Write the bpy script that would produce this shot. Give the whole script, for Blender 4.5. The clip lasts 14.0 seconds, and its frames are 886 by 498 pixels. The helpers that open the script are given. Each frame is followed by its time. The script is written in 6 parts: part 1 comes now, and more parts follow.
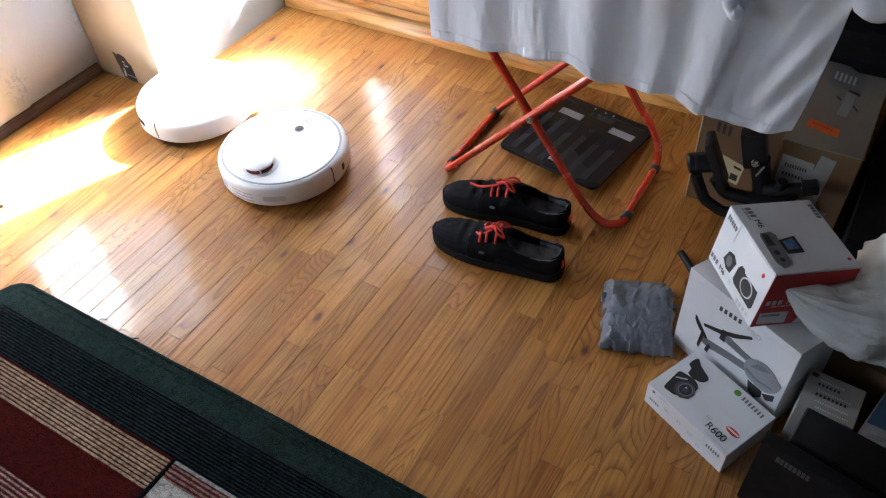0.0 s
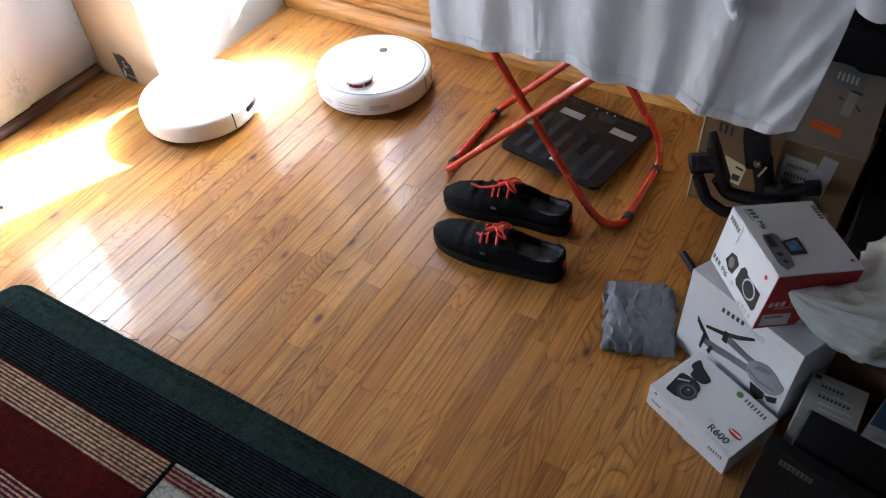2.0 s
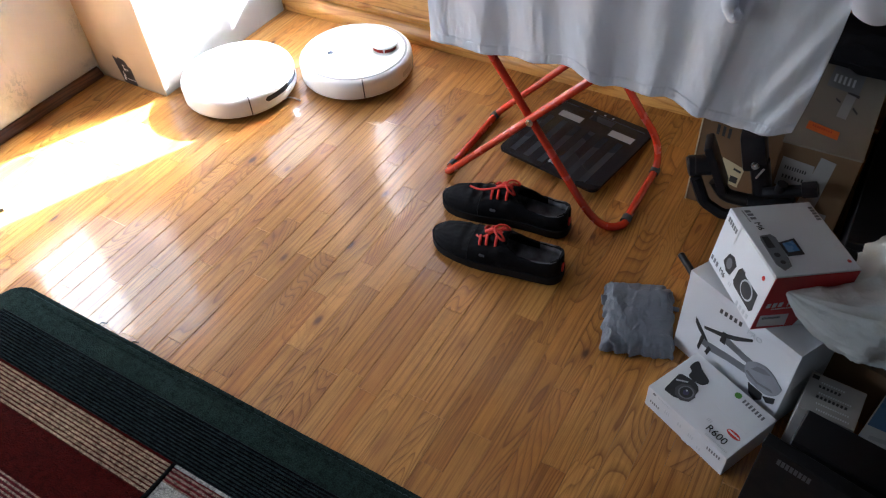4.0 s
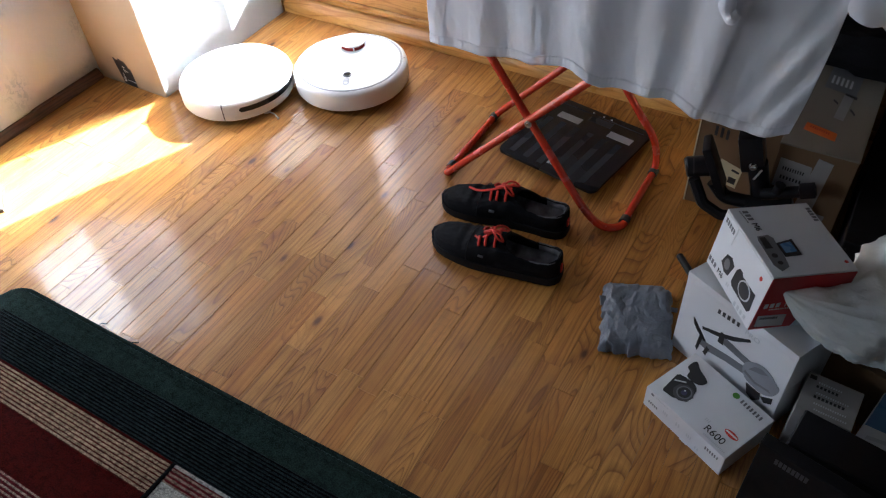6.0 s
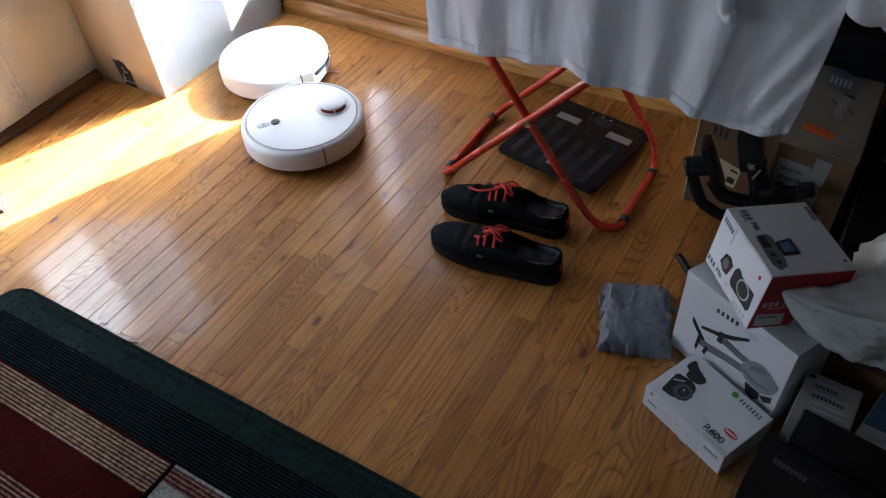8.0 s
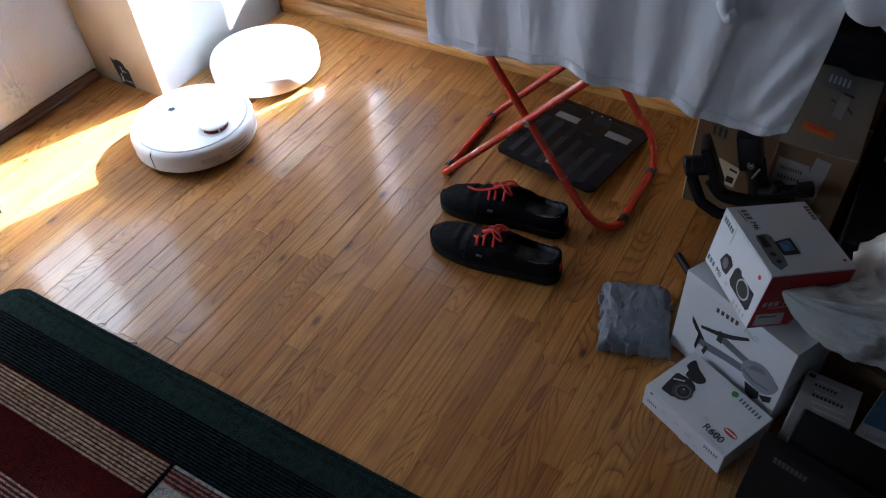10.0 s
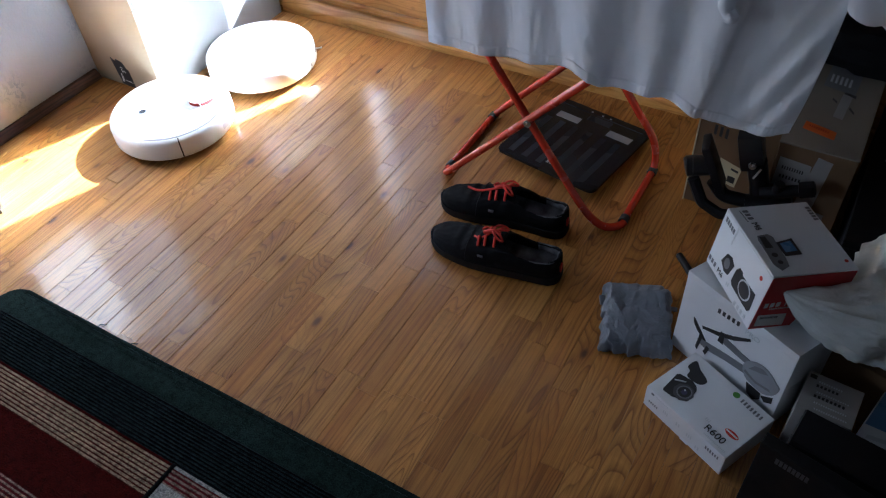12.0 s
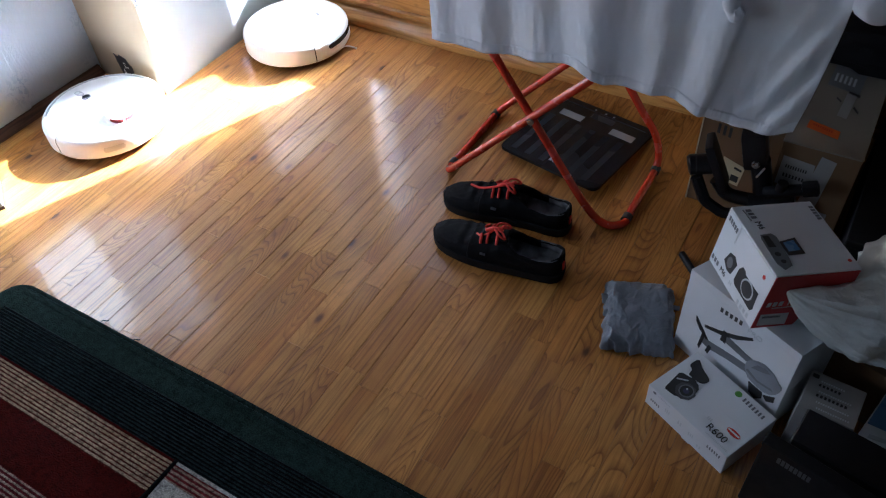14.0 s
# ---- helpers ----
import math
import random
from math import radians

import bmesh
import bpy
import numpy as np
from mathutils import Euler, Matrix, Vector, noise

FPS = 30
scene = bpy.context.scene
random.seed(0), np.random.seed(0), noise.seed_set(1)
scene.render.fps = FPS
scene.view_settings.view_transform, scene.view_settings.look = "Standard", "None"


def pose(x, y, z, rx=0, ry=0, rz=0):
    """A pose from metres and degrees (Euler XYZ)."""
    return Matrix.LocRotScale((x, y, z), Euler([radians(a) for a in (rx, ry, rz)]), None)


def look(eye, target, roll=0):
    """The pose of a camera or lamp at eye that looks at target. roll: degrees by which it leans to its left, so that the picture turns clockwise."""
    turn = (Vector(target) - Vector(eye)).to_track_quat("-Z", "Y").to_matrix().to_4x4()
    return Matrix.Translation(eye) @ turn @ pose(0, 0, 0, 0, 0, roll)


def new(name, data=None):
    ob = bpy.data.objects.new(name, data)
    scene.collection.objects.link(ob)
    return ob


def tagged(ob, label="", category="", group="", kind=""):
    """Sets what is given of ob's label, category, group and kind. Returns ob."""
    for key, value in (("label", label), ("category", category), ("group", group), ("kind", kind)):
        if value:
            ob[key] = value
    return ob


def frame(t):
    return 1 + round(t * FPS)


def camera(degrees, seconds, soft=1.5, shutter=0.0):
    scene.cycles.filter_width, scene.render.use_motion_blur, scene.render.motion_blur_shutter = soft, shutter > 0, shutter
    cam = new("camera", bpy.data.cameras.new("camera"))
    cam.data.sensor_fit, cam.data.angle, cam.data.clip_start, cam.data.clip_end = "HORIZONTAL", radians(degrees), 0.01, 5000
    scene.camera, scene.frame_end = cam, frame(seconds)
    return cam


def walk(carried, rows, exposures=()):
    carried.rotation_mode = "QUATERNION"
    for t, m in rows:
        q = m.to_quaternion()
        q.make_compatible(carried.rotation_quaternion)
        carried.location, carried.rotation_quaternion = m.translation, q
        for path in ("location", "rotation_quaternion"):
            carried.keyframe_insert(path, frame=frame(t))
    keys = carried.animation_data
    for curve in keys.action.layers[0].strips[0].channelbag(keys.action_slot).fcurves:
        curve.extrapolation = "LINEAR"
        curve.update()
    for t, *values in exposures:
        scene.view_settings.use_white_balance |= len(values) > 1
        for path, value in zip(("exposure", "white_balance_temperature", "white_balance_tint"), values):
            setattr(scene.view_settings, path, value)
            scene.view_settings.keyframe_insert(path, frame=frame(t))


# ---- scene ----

# ---------------------------------------------------------------- camera
cam = camera(60.2, 14.0, soft=1.2)
PATH = [
    (0, pose(-0.0000, 0.0000, 1.3550, 43.791, 3.367, 30.574)),
    (0.5, pose(0.0002, 0.0054, 1.3531, 43.594, 3.448, 30.587)),
    (1, pose(-0.0041, 0.0068, 1.3543, 43.532, 3.416, 30.601)),
    (1.5, pose(-0.0054, 0.0073, 1.3548, 43.600, 3.484, 30.573)),
    (2, pose(-0.0046, 0.0064, 1.3540, 43.706, 3.446, 30.565)),
    (2.5, pose(-0.0035, 0.0044, 1.3540, 43.755, 3.444, 30.425)),
    (3, pose(-0.0012, 0.0024, 1.3543, 43.875, 3.438, 30.541)),
    (5.5, pose(0.0007, -0.0013, 1.3573, 44.046, 3.492, 30.385)),
    (6, pose(0.0034, -0.0032, 1.3581, 44.108, 3.433, 30.467)),
    (6.5, pose(0.0047, -0.0066, 1.3578, 44.343, 3.393, 30.552)),
    (7, pose(0.0025, -0.0056, 1.3592, 44.185, 3.399, 30.453)),
    (7.5, pose(0.0042, -0.0060, 1.3597, 44.268, 3.435, 30.362)),
    (8, pose(0.0053, -0.0065, 1.3578, 44.189, 3.437, 30.394)),
    (10.5, pose(0.0012, -0.0046, 1.3583, 44.060, 3.393, 30.230)),
    (11, pose(0.0024, -0.0018, 1.3593, 43.983, 3.487, 30.440)),
    (11.5, pose(0.0002, -0.0031, 1.3563, 43.947, 3.512, 30.378)),
    (12, pose(-0.0003, -0.0015, 1.3584, 44.015, 3.469, 30.254)),
    (12.5, pose(0.0021, -0.0050, 1.3573, 44.143, 3.498, 30.366)),
    (13, pose(0.0023, -0.0059, 1.3576, 44.191, 3.523, 30.280)),
    (13.5, pose(0.0009, -0.0036, 1.3576, 43.921, 3.429, 30.385)),
    (14, pose(-0.0021, -0.0016, 1.3585, 43.827, 3.373, 30.544)),
]
EXPOSURES = [(0, 4.66, 5780, 10), (3.2, 4.60, 5780, 10), (5.3, 4.33, 5730, 10), (6.5, 4.05, 5690, 10), (8.2, 3.74, 5480, 10), (10.3, 3.68, 5330, 10), (14, 3.74, 5260, 10)]
walk(cam, PATH, EXPOSURES)

# ---------------------------------------------------------------- light
SUN_AZ, SUN_EL = 23.2, 30.0          # clockwise from +y, above the horizon
world = bpy.data.worlds.new("world")
scene.world = world
world.use_nodes = True
wn = world.node_tree
sky = wn.nodes.new("ShaderNodeTexSky")
sky.sky_type, sky.sun_disc = "NISHITA", False
sky.sun_elevation, sky.sun_rotation = radians(SUN_EL), radians(SUN_AZ)
wn.links.new(sky.outputs[0], wn.nodes["Background"].inputs[0])
wn.nodes["Background"].inputs[1].default_value = 0.017
sun_dir = Vector((math.sin(radians(SUN_AZ)) * math.cos(radians(SUN_EL)), math.cos(radians(SUN_AZ)) * math.cos(radians(SUN_EL)), math.sin(radians(SUN_EL))))
sun = new("sun", bpy.data.lights.new("sun", "SUN"))
sun.data.energy, sun.data.angle, sun.data.color = 5.0, radians(0.55), (1.0, 0.99, 0.97)
sun.matrix_world = look(sun_dir * 8, (0, 0, 0))


def window_light(name, x0, x1, z0, z1, y, watts, color=(0.86, 0.93, 1.0)):
    """An area lamp for sky or added light in a window's opening, shining into the room."""
    la = bpy.data.lights.new(name, "AREA")
    la.shape, la.size, la.size_y, la.energy, la.color = "RECTANGLE", x1 - x0, z1 - z0, watts, color
    ob = new(name, la)
    ob.matrix_world = look(((x0 + x1) / 2, y, (z0 + z1) / 2), ((x0 + x1) / 2, y - 1, (z0 + z1) / 2))
    return ob


# narrow extra lamp, added for the bright streak reflected in the floor varnish
window_light("streak_light_b", -1.58, -1.50, 0.27, 0.95, 1.955, 0.065, (0.95, 0.97, 1.0))
window_light("sky_light_d", -1.59, -1.315, 0.27, 1.38, 1.955, 0.045, (0.95, 0.97, 1.0))
# added fill lamp from the near left, out of view
fill_light = window_light("fill_light_c", -0.55, 0.55, -0.42, 0.42, 0, 0.44, (0.98, 0.97, 0.96))
fill_light.matrix_world = look((-2.20, -0.68, 0.92), (0, -0.33, 0.85))
near_light = window_light("sky_light_e", -0.115, 0.115, -0.29, 0.29, 0, 0.46, (1.0, 0.98, 0.95))
near_light.matrix_world = look((-2.19, 0.865, 0.75), (0, 0.865, 0.75))


# ---------------------------------------------------------------- materials
class Nodes:
    """Short hand for building a node material."""

    def __init__(self, name):
        self.mat = bpy.data.materials.new(name)
        self.mat.use_nodes = True
        self.nt = self.mat.node_tree
        self.bsdf = self.nt.nodes["Principled BSDF"]

    def add(self, kind, **inputs):
        n = self.nt.nodes.new(kind)
        for k, v in inputs.items():
            self.put(n, k.replace("_", " "), v)
        return n

    def put(self, node, key, v):
        s = node.inputs[int(key)] if key.isdigit() else node.inputs[key]
        if isinstance(v, bpy.types.NodeSocket):
            self.nt.links.new(v, s)
        else:
            s.default_value = v

    def coords(self, kind="Object", scale=(1, 1, 1), offset=None):
        if kind == "World":
            out = self.add("ShaderNodeNewGeometry").outputs["Position"]
        else:
            out = self.add("ShaderNodeTexCoord").outputs[kind]
        m = self.add("ShaderNodeMapping")
        self.nt.links.new(out, m.inputs[0])
        m.inputs["Scale"].default_value = scale
        if offset is not None:
            self.nt.links.new(offset, m.inputs["Location"])
        return m.outputs[0]

    def noise(self, vec, scale, detail=4.0, rough=0.55, distort=0.0):
        n = self.add("ShaderNodeTexNoise", Scale=scale, Detail=detail, Roughness=rough, Distortion=distort)
        self.nt.links.new(vec, n.inputs["Vector"])
        return n.outputs["Fac"]

    def ramp(self, fac, stops):
        r = self.add("ShaderNodeValToRGB")
        self.nt.links.new(fac, r.inputs[0])
        el = r.color_ramp.elements
        while len(el) < len(stops):
            el.new(0.5)
        for e, (p, c) in zip(el, stops):
            e.position, e.color = p, (c, c, c, 1) if isinstance(c, float) else (*c, 1)
        return r.outputs[0]

    def mix(self, fac, a, b, mode="MIX"):
        m = self.nt.nodes.new("ShaderNodeMix")
        m.data_type, m.blend_type = "RGBA", mode
        for key, v in ((0, fac), (6, a), (7, b)):
            if isinstance(v, bpy.types.NodeSocket):
                self.nt.links.new(v, m.inputs[key])
            else:
                m.inputs[key].default_value = v if key == 0 else (*v, 1)
        return m.outputs[2]

    def math(self, op, a, b=0.0):
        m = self.nt.nodes.new("ShaderNodeMath")
        m.operation = op
        for i, v in enumerate((a, b)):
            if isinstance(v, bpy.types.NodeSocket):
                self.nt.links.new(v, m.inputs[i])
            else:
                m.inputs[i].default_value = v
        return m.outputs[0]

    def bump(self, height, strength=0.2, distance=0.002):
        b = self.add("ShaderNodeBump", Strength=strength, Distance=distance)
        self.nt.links.new(height, b.inputs["Height"])
        self.nt.links.new(b.outputs[0], self.bsdf.inputs["Normal"])

    def finish(self, color=None, rough=None, metal=0.0, coat=0.0, coat_rough=0.1, spec=None):
        for key, v in (("Base Color", color), ("Roughness", rough), ("Metallic", metal), ("Coat Weight", coat), ("Coat Roughness", coat_rough), ("Specular IOR Level", spec)):
            if v is None:
                continue
            if isinstance(v, bpy.types.NodeSocket):
                self.nt.links.new(v, self.bsdf.inputs[key])
            else:
                self.bsdf.inputs[key].default_value = (*v, 1) if key == "Base Color" else v
        return self.mat


def plain(name, color, rough=0.5, metal=0.0, vary=0.12, scale=30.0, bump=0.05, coat=0.0, spec=None):
    """A surface with faint stains at two scales, uneven gloss and fine relief."""
    n = Nodes(name)
    v = n.coords("Object")
    big, fine = n.noise(v, scale * 0.25, 3.0), n.noise(v, scale * 6, 3.0)
    lo = tuple(c * (1 - vary) for c in color)
    hi = tuple(min(1.0, c * (1 + vary)) for c in color)
    col = n.mix(n.ramp(big, [(0.3, 0.0), (0.7, 1.0)]), lo, hi)
    r = n.ramp(n.noise(v, scale, 3.0), [(0.3, max(0.02, rough - 0.07)), (0.75, min(1.0, rough + 0.08))])
    n.bump(fine, bump, 0.001)
    return n.finish(col, r, metal, coat, spec=spec)


def wood(name, dark, mid, light, rough=0.3, along="y", random_object=True, ring=9.0, coat=0.35, spec=0.5):
    """Varnished wood with grain along one axis, knots, and a tone of its own for each piece."""
    n = Nodes(name)
    info = n.add("ShaderNodeObjectInfo").outputs["Random"]
    off = n.add("ShaderNodeCombineXYZ")
    n.nt.links.new(n.math("MULTIPLY", info, 37.0), off.inputs[0])
    n.nt.links.new(n.math("MULTIPLY", info, 91.0), off.inputs[1])
    stretch = {"y": (1.0, 0.062, 1.0), "x": (0.11, 1.0, 1.0), "z": (1.0, 1.0, 0.11)}[along]
    o = off.outputs[0] if random_object else None
    v = n.coords("World", stretch, o)
    wide = n.coords("World", {"y": (1, 0.3, 1), "x": (0.3, 1, 1), "z": (1, 1, 0.3)}[along], o)
    warp = n.noise(v, 14.0, 2.0, 0.5, 0.4)
    rings = n.math("SINE", n.math("MULTIPLY", warp, ring * 9.0))
    lines = n.ramp(rings, [(0.0, 0.0), (0.6, 0.18), (0.97, 1.0)])
    fibre = n.noise(v, 260.0, 3.0, 0.6)
    tone = n.mix(n.ramp(n.noise(wide, 5.0, 2.0), [(0.3, 0.0), (0.7, 1.0)]), mid, light)
    tone = n.mix(n.math("MULTIPLY", lines, n.math("ADD", n.math("MULTIPLY", n.math("FRACT", n.math("MULTIPLY", info, 53.0)), 0.5), 0.28)), tone, dark)
    tone = n.mix(n.math("MULTIPLY", n.ramp(fibre, [(0.45, 0.0), (0.75, 1.0)]), 0.42), tone, dark)
    knots = n.add("ShaderNodeTexVoronoi", Scale=8.5)
    n.nt.links.new(n.coords("World", {"y": (1.6, 0.7, 1), "x": (0.7, 1.6, 1), "z": (1.6, 1, 0.7)}[along], o), knots.inputs["Vector"])
    spot = n.ramp(knots.outputs["Distance"], [(0.04, 1.0), (0.10, 0.0)])
    tone = n.mix(n.math("MULTIPLY", spot, 0.75), tone, tuple(c * 0.35 for c in dark))
    if random_object:
        wn_ = n.add("ShaderNodeTexWhiteNoise")
        wn_.noise_dimensions = "1D"
        n.nt.links.new(info, wn_.inputs["W"])
        tone = n.mix(n.ramp(wn_.outputs["Value"], [(0.0, 0.0), (0.7, 0.05), (1.0, 0.45)]), tone, tuple(c * 0.8 for c in dark))
        hue = n.add("ShaderNodeHueSaturation")
        n.nt.links.new(tone, hue.inputs["Color"])
        n.nt.links.new(n.math("ADD", n.math("MULTIPLY", info, 0.26), 0.87), hue.inputs["Value"])
        tone = hue.outputs[0]
    smear = n.noise(n.coords("World", (1, 1, 1)), 7.0, 4.0)
    r = n.ramp(smear, [(0.3, rough - 0.08), (0.75, rough + 0.12)])
    relief = n.math("ADD", n.math("MULTIPLY", fibre, 0.25), n.math("MULTIPLY", n.noise(n.coords("World", (1, 0.5, 1)), 16.0, 2.0), 1.0))
    n.bump(relief, 0.22, 0.004)
    ripple = n.add("ShaderNodeBump", Strength=0.28, Distance=0.003)
    wave = n.math("ADD", n.noise(n.coords("World", (1, 0.6, 1), o), 34.0, 3.0, 0.6), n.math("MULTIPLY", n.noise(n.coords("World", (1, 0.25, 1), o), 120.0, 2.0), 0.3))
    n.nt.links.new(wave, ripple.inputs["Height"])
    n.nt.links.new(ripple.outputs[0], n.bsdf.inputs["Coat Normal"])
    return n.finish(tone, r, 0.0, coat, 0.07, spec)


def floor_wood():
    """Varnished strip parquet: each strip has its own cut (plain or straight grain), tone, knots and scuffs."""
    n = Nodes("floor_wood")
    info = n.add("ShaderNodeObjectInfo").outputs["Random"]
    isle = n.add("ShaderNodeNewGeometry").outputs["Random Per Island"]
    own = n.math("FRACT", n.math("ADD", n.math("MULTIPLY", info, 7.0), isle))

    def chance(seed):
        w = n.add("ShaderNodeTexWhiteNoise")
        w.noise_dimensions = "1D"
        n.nt.links.new(n.math("ADD", n.math("MULTIPLY", own, 913.0), seed), w.inputs["W"])
        return w.outputs["Value"]

    off = n.add("ShaderNodeCombineXYZ")
    n.nt.links.new(n.math("MULTIPLY", chance(1.3), 41.0), off.inputs[0])
    n.nt.links.new(n.math("MULTIPLY", chance(5.1), 93.0), off.inputs[1])
    o = off.outputs[0]
    # growth rings: broad cathedral arches and straight fine lines
    arch = n.noise(n.coords("World", (1.0, 0.14, 1.0), o), 8.5, 1.6, 0.4, 0.35)
    rings = n.math("FRACT", n.math("MULTIPLY", arch, 44.0))
    rings = n.ramp(rings, [(0.0, 0.15), (0.45, 0.0), (0.80, 0.55), (0.93, 1.0), (1.0, 0.15)])
    lines = n.noise(n.coords("World", (1.0, 0.012, 1.0), o), 150.0, 2.0, 0.6)
    lines = n.ramp(lines, [(0.46, 0.0), (0.68, 1.0)])
    pores = n.ramp(n.noise(n.coords("World", (1.0, 0.03, 1.0), o), 620.0, 2.0), [(0.52, 0.0), (0.72, 1.0)])
    cut = n.ramp(chance(9.7), [(0.25, 0.12), (0.75, 1.0)])
    tone = n.mix(n.ramp(n.noise(n.coords("World", (1.0, 0.22, 1.0), o), 9.0, 3.0), [(0.3, 0.0), (0.7, 1.0)]), (0.318, 0.133, 0.026), (0.420, 0.197, 0.048))
    tone = n.mix(n.math("MULTIPLY", n.ramp(chance(3.9), [(0.45, 0.0), (1.0, 0.7)]), 0.6), tone, (0.318, 0.110, 0.021))
    tone = n.mix(n.ramp(chance(13.0), [(0.6, 0.0), (1.0, 0.45)]), tone, (0.50, 0.265, 0.074))
    dark = (0.072, 0.022, 0.0045)
    tone = n.mix(n.math("MULTIPLY", n.math("MULTIPLY", rings, cut), 0.66), tone, dark)
    tone = n.mix(n.math("MULTIPLY", lines, n.math("SUBTRACT", 0.60, n.math("MULTIPLY", cut, 0.22))), tone, dark)
    tone = n.mix(n.math("MULTIPLY", pores, 0.36), tone, dark)
    # knots with a stained halo
    spots = n.add("ShaderNodeTexVoronoi", Scale=9.5)
    n.nt.links.new(n.coords("World", (1.25, 0.62, 1.0), o), spots.inputs["Vector"])
    sep = n.add("ShaderNodeSeparateColor")
    n.nt.links.new(spots.outputs["Color"], sep.inputs[0])
    some = n.ramp(sep.outputs[0], [(0.58, 1.0), (0.62, 0.0)])
    halo = n.math("MULTIPLY", n.ramp(spots.outputs["Distance"], [(0.06, 1.0), (0.30, 0.0)]), some)
    knot = n.math("MULTIPLY", n.ramp(spots.outputs["Distance"], [(0.05, 1.0), (0.12, 0.0)]), some)
    tone = n.mix(n.math("MULTIPLY", halo, 0.5), tone, (0.145, 0.046, 0.010))
    tone = n.mix(n.math("MULTIPLY", knot, 0.85), tone, (0.032, 0.012, 0.006))
    # ground-in dirt
    dirt = n.ramp(n.noise(n.coords("World", (1, 1, 1)), 5.0, 5.0, 0.65), [(0.50, 0.0), (0.78, 1.0)])
    tone = n.mix(n.math("MULTIPLY", dirt, 0.45), tone, (0.15, 0.056, 0.014))
    hue = n.add("ShaderNodeHueSaturation", Saturation=1.02)
    n.nt.links.new(tone, hue.inputs["Color"])
    n.nt.links.new(n.math("ADD", n.math("MULTIPLY", chance(21.0), 0.24), 1.09), hue.inputs["Value"])
    smear = n.noise(n.coords("World", (1, 1, 1)), 7.0, 4.0)
    r = n.ramp(smear, [(0.3, 0.46), (0.75, 0.62)])
    n.bump(n.math("ADD", n.math("MULTIPLY", lines, -0.25), n.math("MULTIPLY", n.noise(n.coords("World", (1, 0.5, 1)), 16.0, 2.0), 1.0)), 0.22, 0.004)
    ripple = n.add("ShaderNodeBump", Strength=0.30, Distance=0.003)
    wave = n.math("ADD", n.noise(n.coords("World", (1, 0.6, 1), o), 34.0, 3.0, 0.6), n.math("MULTIPLY", n.noise(n.coords("World", (1, 0.25, 1), o), 120.0, 2.0), 0.3))
    n.nt.links.new(wave, ripple.inputs["Height"])
    n.nt.links.new(ripple.outputs[0], n.bsdf.inputs["Coat Normal"])
    scuff = n.ramp(n.noise(n.coords("World", (1, 0.4, 1)), 42.0, 5.0, 0.7), [(0.45, 0.05), (0.80, 0.22)])
    return n.finish(hue.outputs[0], r, 0.0, 0.55, scuff, 0.30)


M = {}
M["plank"] = floor_wood()
M["pine"] = wood("pine_wood", (0.36, 0.145, 0.028), (0.56, 0.28, 0.066), (0.66, 0.36, 0.098), 0.35, "x", False, ring=5.0)
M["skirting"] = wood("dark_wood", (0.03, 0.012, 0.006), (0.09, 0.035, 0.015), (0.13, 0.055, 0.022), 0.4, "y", False)
M["gap"] = plain("floor_joint", (0.10, 0.048, 0.018), 0.8)
M["white_plastic"] = plain("white_plastic", (0.86, 0.865, 0.87), 0.38, vary=0.015, bump=0.015)
M["white_gloss"] = plain("white_gloss_plastic", (0.88, 0.885, 0.89), 0.42, vary=0.008, bump=0.004)
M["grey_plastic"] = plain("grey_plastic", (0.42, 0.43, 0.45), 0.4, vary=0.05)
M["slate_plastic"] = plain("slate_plastic", (0.085, 0.10, 0.12), 0.5, vary=0.08)
M["dark_grey"] = plain("dark_grey_plastic", (0.10, 0.10, 0.11), 0.4, vary=0.1)
M["pine_dark"] = wood("dark_pine_wood", (0.10, 0.034, 0.008), (0.22, 0.095, 0.024), (0.28, 0.13, 0.036), 0.4, "z", False)
M["light_grey"] = plain("light_grey_plastic", (0.62, 0.63, 0.65), 0.4, vary=0.04)
M["black_plastic"] = plain("black_plastic", (0.008, 0.008, 0.010), 0.42, vary=0.2, spec=0.25)
M["black_gloss"] = plain("black_gloss", (0.010, 0.012, 0.016), 0.24, vary=0.1, scale=3, bump=0.005, spec=0.3)
M["black_board"] = plain("black_board", (0.006, 0.006, 0.007), 0.6, vary=0.25, spec=0.2)
M["red_ring"] = plain("red_window", (0.25, 0.02, 0.015), 0.2)
M["rubber"] = plain("black_rubber", (0.02, 0.02, 0.022), 0.75, vary=0.2)
M["red_paint"] = plain("red_painted_steel", (0.50, 0.034, 0.012), 0.24, vary=0.05, scale=18, bump=0.04, coat=0.3)
M["steel"] = plain("steel", (0.55, 0.54, 0.52), 0.3, 1.0)
M["cardboard"] = plain("cardboard", (0.365, 0.29, 0.195), 0.8, vary=0.08, scale=12, bump=0.15)
M["pale_board"] = plain("pale_board", (0.21, 0.208, 0.203), 0.7, vary=0.05, scale=12, bump=0.1)
M["carton"] = plain("brown_carton", (0.17, 0.098, 0.045), 0.8, vary=0.12, scale=12, bump=0.15)
M["pale_carton"] = plain("pale_carton", (0.22, 0.195, 0.16), 0.8, vary=0.08, scale=12, bump=0.12)
M["white_card"] = plain("white_card", (0.70, 0.715, 0.745), 0.38, vary=0.02, scale=14, bump=0.04)
M["red_card"] = plain("red_card", (0.46, 0.012, 0.016), 0.35, vary=0.06, bump=0.03)
M["ink"] = plain("black_ink", (0.02, 0.02, 0.022), 0.4, vary=0.2)
M["grey_ink"] = plain("grey_ink", (0.16, 0.165, 0.18), 0.4, vary=0.15)
